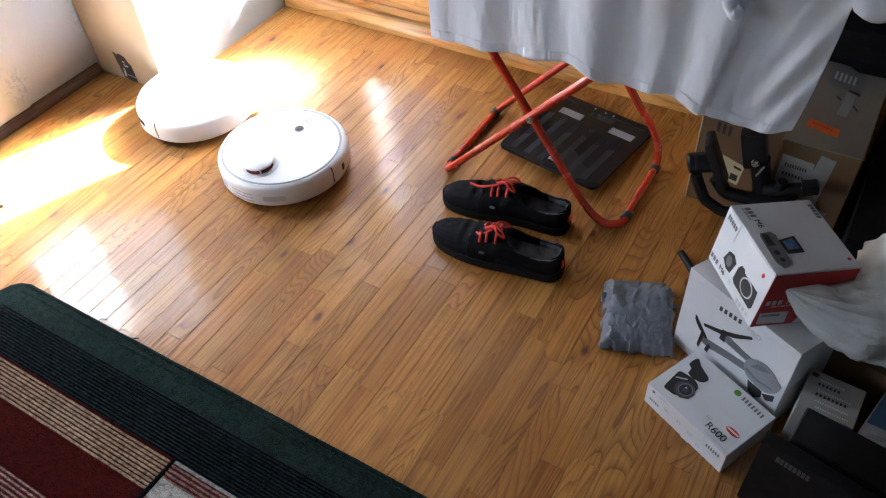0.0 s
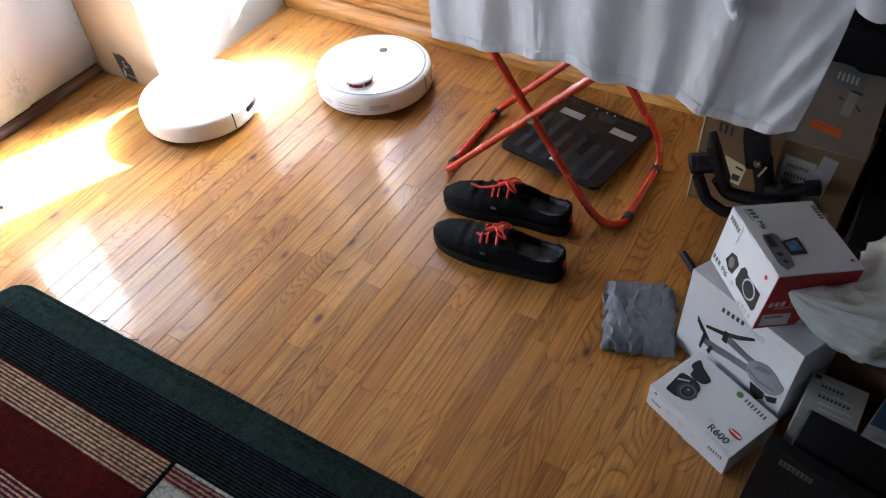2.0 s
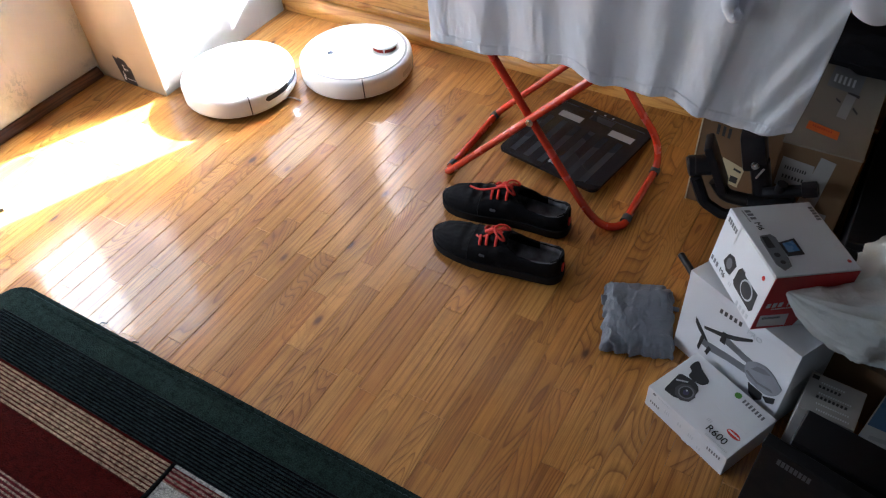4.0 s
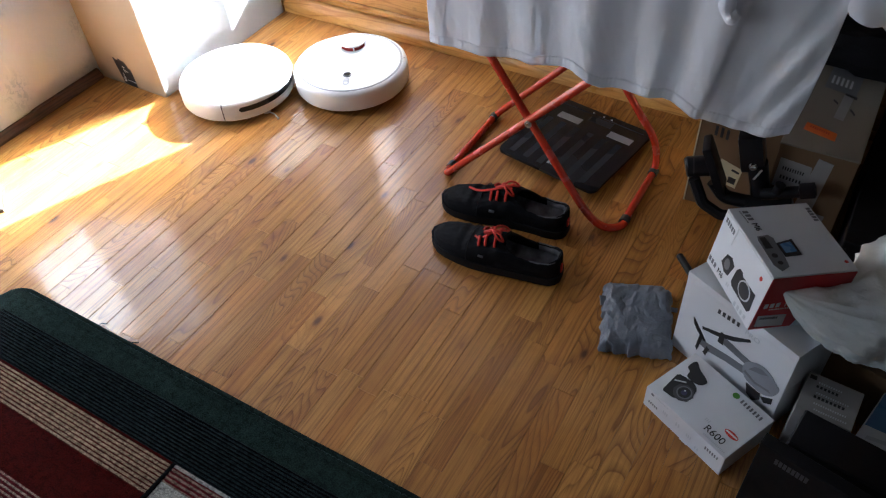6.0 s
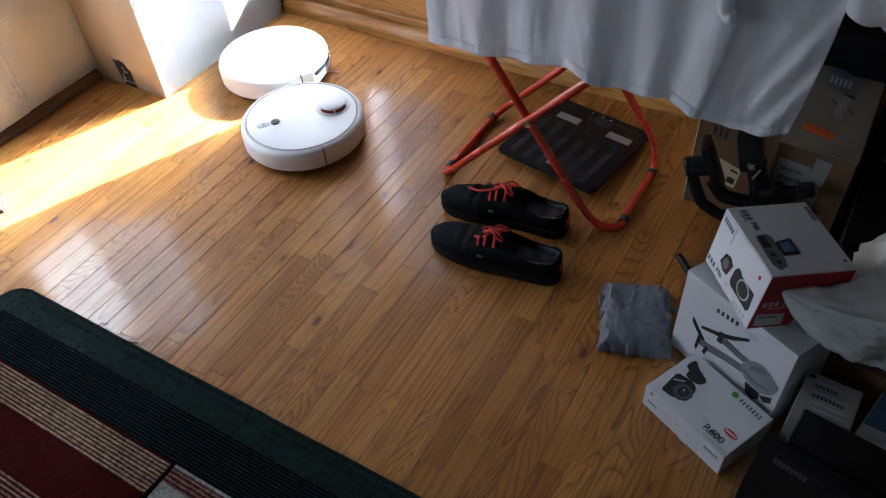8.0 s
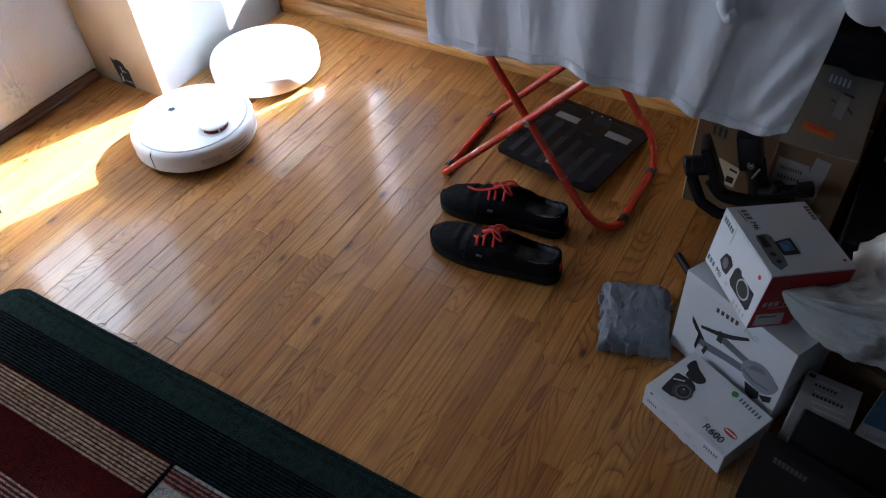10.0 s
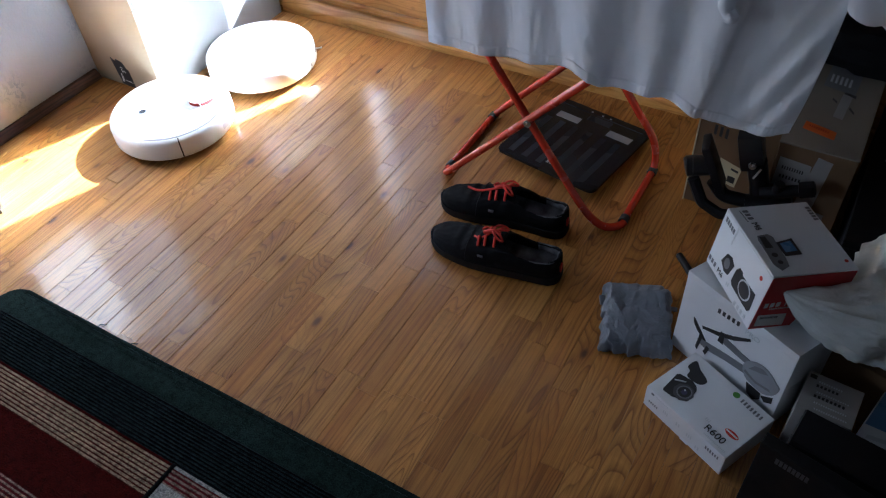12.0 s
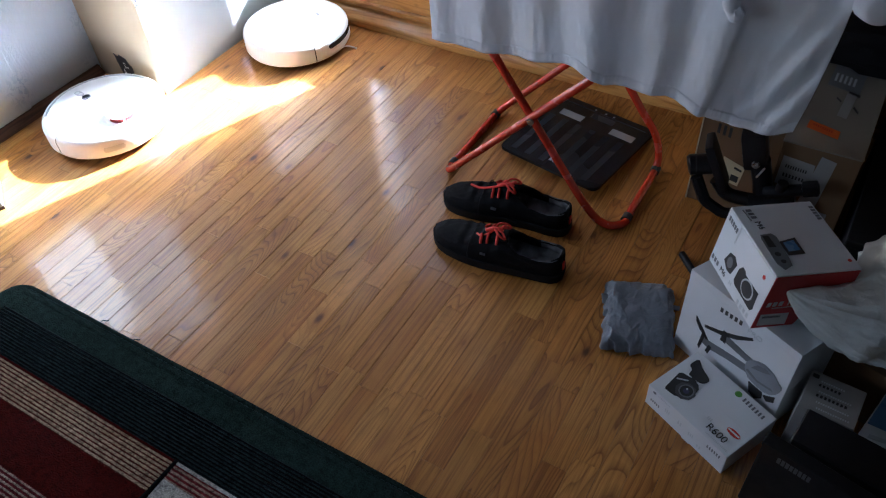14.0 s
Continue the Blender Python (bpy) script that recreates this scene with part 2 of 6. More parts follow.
M["mid_ink"] = plain("mid_grey_ink", (0.27, 0.28, 0.31), 0.4, vary=0.2, scale=40)
M["pale_ink"] = plain("pale_ink", (0.55, 0.57, 0.60), 0.4, vary=0.05)
M["blue_ink"] = plain("blue_ink", (0.10, 0.22, 0.42), 0.3, vary=0.2)
M["red_ink"] = plain("red_ink", (0.55, 0.03, 0.02), 0.4)
M["violet_ink"] = plain("violet_ink", (0.045, 0.04, 0.10), 0.4, vary=0.2)
M["green_ink"] = plain("green_ink", (0.10, 0.30, 0.04), 0.4, vary=0.3)
M["orange"] = plain("orange_sticker", (0.75, 0.15, 0.02), 0.5)
M["cream"] = plain("cream_paper", (0.62, 0.54, 0.34), 0.7)
M["dark_ink"] = plain("dark_grey_ink", (0.07, 0.07, 0.075), 0.6, vary=0.2)
# white paper with the shade over the right-hand clutter put into its colour
M["shaded_paper"] = plain("shaded_paper", (0.30, 0.29, 0.28), 0.6, vary=0.2)
M["paper"] = plain("white_paper", (0.68, 0.68, 0.68), 0.6)
M["plaster"] = plain("plaster", (0.19, 0.19, 0.19), 0.9, vary=0.04, scale=6, bump=0.1)
M["canvas"] = plain("black_canvas", (0.004, 0.004, 0.0055), 0.85, vary=0.3, scale=60, bump=0.4, spec=0.16)
# grey of the reflections painted on the scale, also used for its display
M["sheen_grey"] = plain("scale_sheen_grey", (0.024, 0.028, 0.036), 0.30, vary=0.1, scale=3, bump=0.005, spec=0.3)
M["strip_metal"] = plain("brushed_metal_strip", (0.34, 0.34, 0.35), 0.55, 0.25, vary=0.06)
M["lining"] = plain("grey_lining", (0.11, 0.11, 0.12), 0.9, vary=0.85, scale=110)
M["lace"] = plain("red_lace", (0.62, 0.03, 0.015), 0.7, bump=0.3)
M["sole"] = plain("black_sole", (0.008, 0.008, 0.010), 0.7, vary=0.2, spec=0.2)


def cloth_material():
    n = Nodes("white_cotton")
    v = n.coords("World")
    weave = n.noise(v, 900.0, 2.0)
    col = n.mix(n.ramp(n.noise(v, 7.0), [(0.3, 0.0), (0.7, 1.0)]), (0.82, 0.86, 0.93), (0.88, 0.91, 0.97))
    creases = n.noise(n.coords("World", (1.0, 1.0, 0.35)), 30.0, 4.0, 0.6, 1.0)
    fold = n.math("ABSOLUTE", n.math("SUBTRACT", n.noise(n.coords("World", (1.0, 1.0, 0.45)), 16.0, 2.0, 0.5, 1.6), 0.5))
    sharp = n.ramp(fold, [(0.0, 0.0), (0.05, 0.7), (0.16, 1.0)])
    n.bump(n.math("ADD", n.math("ADD", n.math("MULTIPLY", weave, 0.2), creases), n.math("MULTIPLY", sharp, 0.10)), 0.22, 0.006)
    m = n.finish(col, 0.85)
    thin = n.add("ShaderNodeBsdfTranslucent", Color=(0.78, 0.82, 0.92, 1))
    both = n.add("ShaderNodeMixShader")
    both.inputs[0].default_value = 0.16
    n.nt.links.new(n.bsdf.outputs[0], both.inputs[1])
    n.nt.links.new(thin.outputs[0], both.inputs[2])
    n.nt.links.new(both.outputs[0], n.nt.nodes["Material Output"].inputs[0])
    return m


def bag_material():
    n = Nodes("white_film")
    v = n.coords("World")
    n.bump(n.noise(v, 45.0, 5.0, 0.6, 1.2), 0.5, 0.006)
    col = n.mix(n.noise(v, 9.0), (0.74, 0.76, 0.74), (0.84, 0.86, 0.84))
    n.bsdf.inputs["Subsurface Weight"].default_value = 0.30
    n.bsdf.inputs["Subsurface Radius"].default_value = (0.01, 0.01, 0.01)
    return n.finish(col, 0.35)


def wallpaper_material():
    """Pale paper with a faded blue-grey bloom pattern and a fibre relief."""
    n = Nodes("wallpaper")
    v = n.coords("World")
    base = n.mix(n.ramp(n.noise(v, 3.0, 4.0), [(0.3, 0.0), (0.7, 1.0)]), (0.43, 0.475, 0.53), (0.50, 0.55, 0.61))
    vor = n.add("ShaderNodeTexVoronoi", Scale=7.5, Randomness=0.8)
    n.nt.links.new(n.coords("World", (1, 1, 0.75)), vor.inputs["Vector"])
    patch = n.ramp(vor.outputs["Distance"], [(0.25, 1.0), (0.55, 0.0)])
    petals = n.ramp(n.noise(v, 60.0, 3.0, 0.5, 1.5), [(0.50, 0.0), (0.56, 1.0)])
    col = n.mix(n.math("MULTIPLY", n.math("MULTIPLY", patch, petals), 0.95), base, (0.23, 0.30, 0.40))
    fibre = n.noise(n.coords("World", (1, 1, 0.12)), 130.0, 3.0)
    col = n.mix(n.math("MULTIPLY", n.ramp(fibre, [(0.45, 0.0), (0.8, 1.0)]), 0.22), col, (0.48, 0.46, 0.42))
    n.bump(n.math("ADD", fibre, n.math("MULTIPLY", petals, 0.5)), 0.25, 0.002)
    return n.finish(col, 0.65)


def carpet_material(name, a, b=None, period=0.0, phase=0.0, duty=0.5):
    """Looped pile; with a period, two colours in ribs across y."""
    n = Nodes(name)
    v = n.coords("World")
    pile = n.math("ADD", n.math("MULTIPLY", n.noise(v, 330.0, 2.0), 0.6), n.math("MULTIPLY", n.noise(v, 70.0, 3.0), 0.4))
    big = n.noise(v, 9.0, 3.0)
    col = n.mix(n.ramp(pile, [(0.38, 0.0), (0.62, 1.0)]), tuple(c * 0.45 for c in a), tuple(min(1, c * 1.6) for c in a))
    if b is not None:
        sep = n.add("ShaderNodeSeparateXYZ")
        wob = n.math("MULTIPLY", n.math("SUBTRACT", n.noise(v, 190.0, 2.0), 0.5), 0.0032)
        n.nt.links.new(v, sep.inputs[0])
        k = n.math("FRACT", n.math("DIVIDE", n.math("ADD", n.math("ADD", sep.outputs[1], wob), 10.0 + phase), period))
        band = n.ramp(k, [(duty - 0.08, 0.0), (duty + 0.02, 1.0)])
        col2 = n.mix(n.ramp(pile, [(0.4, 0.0), (0.6, 1.0)]), tuple(c * 0.35 for c in b), tuple(min(1, c * 1.35) for c in b))
        col = n.mix(band, col, col2)
    col = n.mix(n.math("MULTIPLY", n.ramp(big, [(0.35, 0.0), (0.75, 1.0)]), 0.25), col, tuple(c * 0.5 for c in a))
    n.bump(pile, 1.0, 0.009 if b is None else 0.003)
    return n.finish(col, 0.95, spec=0.04)


def glass_material():
    n = Nodes("window_glass")
    n.bsdf.inputs["Transmission Weight"].default_value = 1.0
    n.bsdf.inputs["IOR"].default_value = 1.1
    return n.finish((0.97, 0.99, 0.99), 0.0)


def mailer_material():
    """Grey polythene: sharp crinkles at two sizes and a dull gloss."""
    n = Nodes("grey_mailer")
    v = n.coords("Object")
    col = n.mix(n.ramp(n.noise(v, 22.0, 3.0), [(0.3, 0.0), (0.7, 1.0)]), (0.125, 0.142, 0.172), (0.165, 0.185, 0.22))

    def crease(scale, width):
        k = n.math("ABSOLUTE", n.math("SUBTRACT", n.noise(v, scale, 2.0, 0.5, 1.2), 0.5))
        return n.ramp(k, [(0.0, 0.0), (width, 1.0)])

    n.bump(n.math("ADD", n.math("ADD", crease(24.0, 0.10), n.math("MULTIPLY", crease(60.0, 0.12), 0.5)), n.math("MULTIPLY", n.noise(v, 160.0, 3.0), 0.4)), 0.40, 0.0022)
    return n.finish(col, 0.38)


M["mailer"] = mailer_material()
M["cotton"], M["film"], M["wallpaper"], M["glass"] = cloth_material(), bag_material(), wallpaper_material(), glass_material()
M["rug_green"] = carpet_material("rug_green", (0.0145, 0.0255, 0.0225))
M["rug_stitch"] = carpet_material("rug_stitch", (0.045, 0.070, 0.066))
M["rug_dark"] = carpet_material("rug_dark_rib", (0.0020, 0.0030, 0.0040), (0.020, 0.029, 0.032), 0.00721)
M["rug_red"] = carpet_material("rug_red", (0.043, 0.0026, 0.0018))
M["rug_beige"] = carpet_material("rug_beige_rib", (0.070, 0.013, 0.010), (0.33, 0.225, 0.150), 0.0080, 0.003, 0.34)
M["rug_pale"] = carpet_material("rug_pale", (0.34, 0.325, 0.30))
M["rug_wine"] = carpet_material("rug_wine_rib", (0.09, 0.012, 0.014), (0.30, 0.20, 0.16), 0.0090, 0.003, 0.6)
M["rug_black"] = carpet_material("rug_black", (0.008, 0.008, 0.009))


# ---------------------------------------------------------------- mesh helpers
def part(name, bm, material, parent=None, label="", smooth=False, at=None):
    me = bpy.data.meshes.new(name)
    bm.normal_update()
    bm.to_mesh(me)
    bm.free()
    me.materials.append(M[material])
    if smooth:
        me.polygons.foreach_set("use_smooth", [True] * len(me.polygons))
        me.set_sharp_from_angle(angle=radians(38))
    ob = new(name, me)
    if parent is not None:
        ob.parent = parent
    if at is not None:
        ob.matrix_basis = at
    if label:
        tagged(ob, label)
    return ob


def thing(name, m, label, category, group="", kind=""):
    ob = new(name)
    ob.empty_display_size = 0.02
    ob.matrix_basis = m
    return tagged(ob, label, category, group, kind)


def box_bm(x0, x1, y0, y1, z0, z1, bevel=0.0, seg=1, bm=None):
    bm = bm or bmesh.new()
    r = bmesh.ops.create_cube(bm, size=1.0)
    for v in r["verts"]:
        v.co = Vector(((x0 + x1) / 2 + v.co.x * (x1 - x0), (y0 + y1) / 2 + v.co.y * (y1 - y0), (z0 + z1) / 2 + v.co.z * (z1 - z0)))
    if bevel > 0:
        es = list({e for v in r["verts"] for e in v.link_edges})
        bmesh.ops.bevel(bm, geom=es, offset=bevel, segments=seg, affect="EDGES", profile=0.6)
    return bm


def lathe_bm(profile, seg=96, a0=0.0, a1=360.0):
    """Turn (radius, height) points about z between two angles."""
    bm = bmesh.new()
    full = abs(a1 - a0) >= 359.9
    n = seg if full else seg + 1
    rows = []
    for i in range(n):
        a = radians(a0 + (a1 - a0) * i / seg)
        rows.append([bm.verts.new((r * math.cos(a), r * math.sin(a), z)) for r, z in profile])
    for i in range(seg):
        p, q = rows[i], rows[(i + 1) % n]
        for j in range(len(profile) - 1):
            bm.faces.new((p[j], q[j], q[j + 1], p[j + 1]))
    bmesh.ops.remove_doubles(bm, verts=bm.verts, dist=1e-5)
    return bm


def tube_bm(points, radius, seg=12, closed=False, bm=None, caps=True):
    """A round bar along points."""
    bm = bm or bmesh.new()
    pts = [Vector(p) for p in points]
    n = len(pts)
    rings = []
    up = Vector((0.123, 0.31, 0.94)).normalized()
    for i, p in enumerate(pts):
        d = (pts[(i + 1) % n] - pts[i - 1]) if closed or 0 < i < n - 1 else (pts[1] - pts[0] if i == 0 else pts[-1] - pts[-2])
        d.normalize()
        s = d.cross(up)
        if s.length < 0.05:
            s = d.cross(Vector((1, 0, 0)))
        s.normalize()
        t = d.cross(s)
        r = radius[i] if isinstance(radius, (list, tuple)) else radius
        rings.append([bm.verts.new(p + (s * math.cos(a) + t * math.sin(a)) * r) for a in (math.tau * k / seg for k in range(seg))])
    for i in range(n if closed else n - 1):
        p, q = rings[i], rings[(i + 1) % n]
        for k in range(seg):
            bm.faces.new((p[k], p[(k + 1) % seg], q[(k + 1) % seg], q[k]))
    if not closed and caps:
        bm.faces.new(rings[0][::-1])
        bm.faces.new(rings[-1])
    return bm


def smooth_path(points, steps=8):
    """A Catmull-Rom path through points."""
    p = [Vector(q) for q in points]
    p = [2 * p[0] - p[1], *p, 2 * p[-1] - p[-2]]
    out = []
    for i in range(1, len(p) - 2):
        for k in range(steps):
            t = k / steps
            a, b, c, d = p[i - 1:i + 3]
            out.append(0.5 * (2 * b + (c - a) * t + (2 * a - 5 * b + 4 * c - d) * t * t + (3 * b - a - 3 * c + d) * t ** 3))
    out.append(p[-2])
    return out


def rounded(points, radius, steps=5):
    """Points with the inner corners rounded off."""
    p = [Vector(q) for q in points]
    out = [p[0]]
    for a, b, c in zip(p, p[1:], p[2:]):
        u, v = (a - b).normalized(), (c - b).normalized()
        s, e = b + u * radius, b + v * radius
        for k in range(steps + 1):
            t = k / steps
            out.append(s * (1 - t) ** 2 + b * 2 * t * (1 - t) + e * t * t)
    return out + [p[-1]]


def print_bm(o, u, v, polys, h=0.0007, bm=None):
    """Flat printed or glued shapes on a face: origin, two full-length edge vectors, polygons in 0..1 along them."""
    bm = bm or bmesh.new()
    o, u, v = Vector(o), Vector(u), Vector(v)
    nrm = u.cross(v).normalized()
    for poly in polys:
        top = [bm.verts.new(o + u * a + v * b + nrm * h) for a, b in poly]
        low = [bm.verts.new(o + u * a + v * b - nrm * 0.0003) for a, b in poly]
        bm.faces.new(top)
        for i in range(len(poly)):
            j = (i + 1) % len(poly)
            bm.faces.new((low[i], low[j], top[j], top[i]))
    bmesh.ops.recalc_face_normals(bm, faces=bm.faces)
    return bm


def disc(cx, cy, rx, ry, n=20):
    return [(cx + rx * math.cos(math.tau * i / n), cy + ry * math.sin(math.tau * i / n)) for i in range(n)]


def blob(points, steps=4):
    """A closed outline rounded through points."""
    n = len(points)
    out = []
    for i in range(n):
        a, b, c, d = (Vector(points[(i + k) % n]) for k in (-1, 0, 1, 2))
        for s in range(steps):
            t = s / steps
            q = 0.5 * (2 * b + (c - a) * t + (2 * a - 5 * b + 4 * c - d) * t * t + (3 * b - a - 3 * c + d) * t ** 3)
            out.append((q.x, q.y))
    return out


def bars(u0, v0, u1, v1, count, height, gap=0.5):
    """A row of letter-sized bars from (u0, v0) to (u1, v1)."""
    out = []
    for i in range(count):
        a, b = i / count, (i + 1 - gap) / count
        xa, xb = u0 + (u1 - u0) * a, u0 + (u1 - u0) * b
        ya, yb = v0 + (v1 - v0) * a, v0 + (v1 - v0) * b
        out.append([(xa, ya), (xb, yb), (xb, yb + height), (xa, ya + height)])
    return out


# ---------------------------------------------------------------- the room
LEFT, BACK, RIGHT, FRONT, TOP = -2.168, 1.90, 1.35, -1.7, 2.5


def structure(name, bm, material, label="", category="", smooth=False):
    return tagged(part(name, bm, material, None, "", smooth), label, category, "", "structure")


floor = structure("floor", box_bm(LEFT - 0.12, RIGHT + 0.12, FRONT - 0.12, BACK + 0.1, -0.08, -0.006), "gap", "varnished honey-brown strip parquet floor with worn sheen", "floor")
structure("wall_left", box_bm(LEFT - 0.12, LEFT, 0.99, BACK + 0.1, 0.44, TOP), "wallpaper", "pale faded floral wallpaper wall with a paper seam", "wall")
structure("wall_left_sill", box_bm(LEFT - 0.12, LEFT, -0.13, BACK + 0.1, 0, 0.44), "wallpaper", "pale faded floral wallpaper below the narrow side window", "wall")
structure("wall_left_pier", box_bm(LEFT - 0.12, LEFT, -0.13, 0.74, 0.44, TOP), "wallpaper", "pale faded wallpaper between the side windows", "wall")
structure("wall_left_lintel", box_bm(LEFT - 0.12, LEFT, 0.74, 0.99, 1.06, TOP), "wallpaper", "pale faded wallpaper above the narrow side window", "wall")
# these three pieces leave an added, unseen opening for the fill lamp
structure("wall_left_foot", box_bm(LEFT - 0.12, LEFT, FRONT - 0.12, -0.13, 0, 0.48), "wallpaper", "pale faded wallpaper below the side window", "wall")
structure("wall_left_head", box_bm(LEFT - 0.12, LEFT, FRONT - 0.12, -0.13, 1.36, TOP), "wallpaper", "pale faded wallpaper above the side window", "wall")
structure("wall_left_end", box_bm(LEFT - 0.12, LEFT, FRONT - 0.12, -1.23, 0.48, 1.36), "wallpaper", "pale faded wallpaper beside the side window", "wall")
structure("wall_right", box_bm(RIGHT, RIGHT + 0.12, FRONT - 0.12, BACK + 0.1, 0, TOP), "plaster", "plain light wall closing the room", "wall")
structure("wall_front", box_bm(LEFT, RIGHT, FRONT - 0.12, FRONT, 0, TOP), "plaster", "plain light wall closing the room", "wall")
structure("ceiling", box_bm(LEFT - 0.12, RIGHT + 0.12, FRONT - 0.12, BACK + 0.1, TOP, TOP + 0.1), "plaster", "plain white ceiling", "ceiling")

# the back wall: pine kick panel, posts and lintel round two tall panes
SILL, HEAD, HEAD_2 = 0.245, 1.78, 1.36
wall = structure("wall_back", box_bm(-1.24, RIGHT, BACK, BACK + 0.1, SILL + 0.003, TOP), "pine_dark", "varnished dark pine wall beside the tall windows", "wall")
structure("wall_lintel", box_bm(LEFT, -1.24, BACK, BACK + 0.1, HEAD, TOP), "plaster", "plain light wall above the windows", "wall")
panel = structure("wall_panel", box_bm(LEFT, RIGHT, BACK, BACK + 0.1, 0.0, SILL), "pine", "knotty varnished pine panelling along the wall foot", "panelling")
structure("window_post", box_bm(-1.69, -1.595, BACK, BACK + 0.1, SILL, HEAD), "pine", "varnished pine post between two tall panes", "window post")
structure("wall_corner", box_bm(LEFT, -1.90, BACK, BACK + 0.1, SILL, HEAD), "plaster", "plain light wall in the corner", "wall")
# unseen, added to keep sky reflections off the floor around the shoes
structure("wall_lintel_2", box_bm(-1.595, -1.242, BACK, BACK + 0.1, HEAD_2, HEAD), "plaster", "plain light wall above the shorter window", "wall")
for i, (x0, x1, head) in enumerate(((-1.90, -1.69, HEAD), (-1.595, -1.24, HEAD_2)), 1):
    w = thing("window_%d" % i, pose(0, 0, 0), "tall narrow pine-framed window pane letting in sunlight", "window", "tall windows", "structure")
    f = 0.012
    part("window_frame", box_bm(x0, x0 + f, BACK + 0.03, BACK + 0.06, SILL + f, head - f), "pine", w)
    part("window_frame", box_bm(x1 - f, x1, BACK + 0.03, BACK + 0.06, SILL + f, head - f), "pine", w)
    part("window_frame", box_bm(x0, x1, BACK + 0.03, BACK + 0.06, SILL, SILL + f), "pine", w)
    part("window_frame", box_bm(x0, x1, BACK + 0.03, BACK + 0.06, head - f, head), "pine", w)
    pane = part("pane", box_bm(x0 + f, x1 - f, BACK + 0.043, BACK + 0.047, SILL + f, head - f), "glass", w, "clear glass pane")
    pane.visible_shadow = False

# out of view; the larger second window is added only for fill light
for i, (y0, y1, z0, z1) in enumerate(((0.74, 0.99, 0.44, 1.06), (-1.23, -0.13, 0.48, 1.36)), 3):
    w = thing("window_%d" % i, pose(0, 0, 0), "pale wooden side window letting in sky light", "window", "side windows", "structure")
    xa, xb, f = LEFT - 0.095, LEFT - 0.06, 0.012
    part("window_frame", box_bm(xa, xb, y0, y0 + f, z0 + f, z1 - f), "pine", w)
    part("window_frame", box_bm(xa, xb, y1 - f, y1, z0 + f, z1 - f), "pine", w)
    part("window_frame", box_bm(xa, xb, y0, y1, z0, z0 + f), "pine", w)
    part("window_frame", box_bm(xa, xb, y0, y1, z1 - f, z1), "pine", w)
    pane = part("pane", box_bm(LEFT - 0.080, LEFT - 0.076, y0 + f, y1 - f, z0 + f, z1 - f), "glass", w, "clear glass pane")
    pane.visible_shadow = False


def moulding(profile, x0, x1):
    """A board along x with a (y, z) profile."""
    bm = bmesh.new()
    a = [bm.verts.new((x0, y, z)) for y, z in profile]
    b = [bm.verts.new((x1, y, z)) for y, z in profile]
    k = len(profile)
    for i in range(k):
        bm.faces.new((a[i], a[(i + 1) % k], b[(i + 1) % k], b[i]))
    bm.faces.new(a[::-1])
    bm.faces.new(b)
    bmesh.ops.recalc_face_normals(bm, faces=bm.faces)
    return bm


structure("baseboard_back", moulding([(1.899, 0), (1.868, 0), (1.867, 0.022), (1.872, 0.034), (1.880, 0.040), (1.884, 0.048), (1.893, 0.054), (1.899, 0.055)], LEFT + 0.31, RIGHT), "pine", "light pine skirting board with a moulded top edge", "skirting board", True)
structure("panel_rail", moulding([(1.899, 0.066), (1.893, 0.066), (1.889, 0.070), (1.889, 0.082), (1.893, 0.086), (1.899, 0.086)], LEFT + 0.31, RIGHT), "pine", "thin pine rail on the panelling", "trim", True)
bm = bmesh.new()
prof = [(0.0005, 0.0), (0.024, 0.0), (0.024, 0.010), (0.019, 0.018), (0.014, 0.022), (0.011, 0.029), (0.0005, 0.031)]
ya, yb = FRONT, 1.262
a = [bm.verts.new((LEFT + x, ya, z)) for x, z in prof]
b = [bm.verts.new((LEFT + x, yb, z)) for x, z in prof]
for i in range(len(prof)):
    j = (i + 1) % len(prof)
    bm.faces.new((a[i], a[j], b[j], b[i]))
bm.faces.new(a)
bm.faces.new(b)
bmesh.ops.recalc_face_normals(bm, faces=bm.faces)
structure("baseboard_left", bm, "skirting", "dark brown wooden skirting along the papered wall", "skirting board", True)
# lapped edge of the next wallpaper strip
structure("wallpaper_seam", box_bm(LEFT - 0.001, LEFT + 0.009, -0.13, 0.994, 0.031, 0.43, 0.004, 3), "wallpaper", "overlapping wallpaper strip with a lifted edge", "wallpaper")


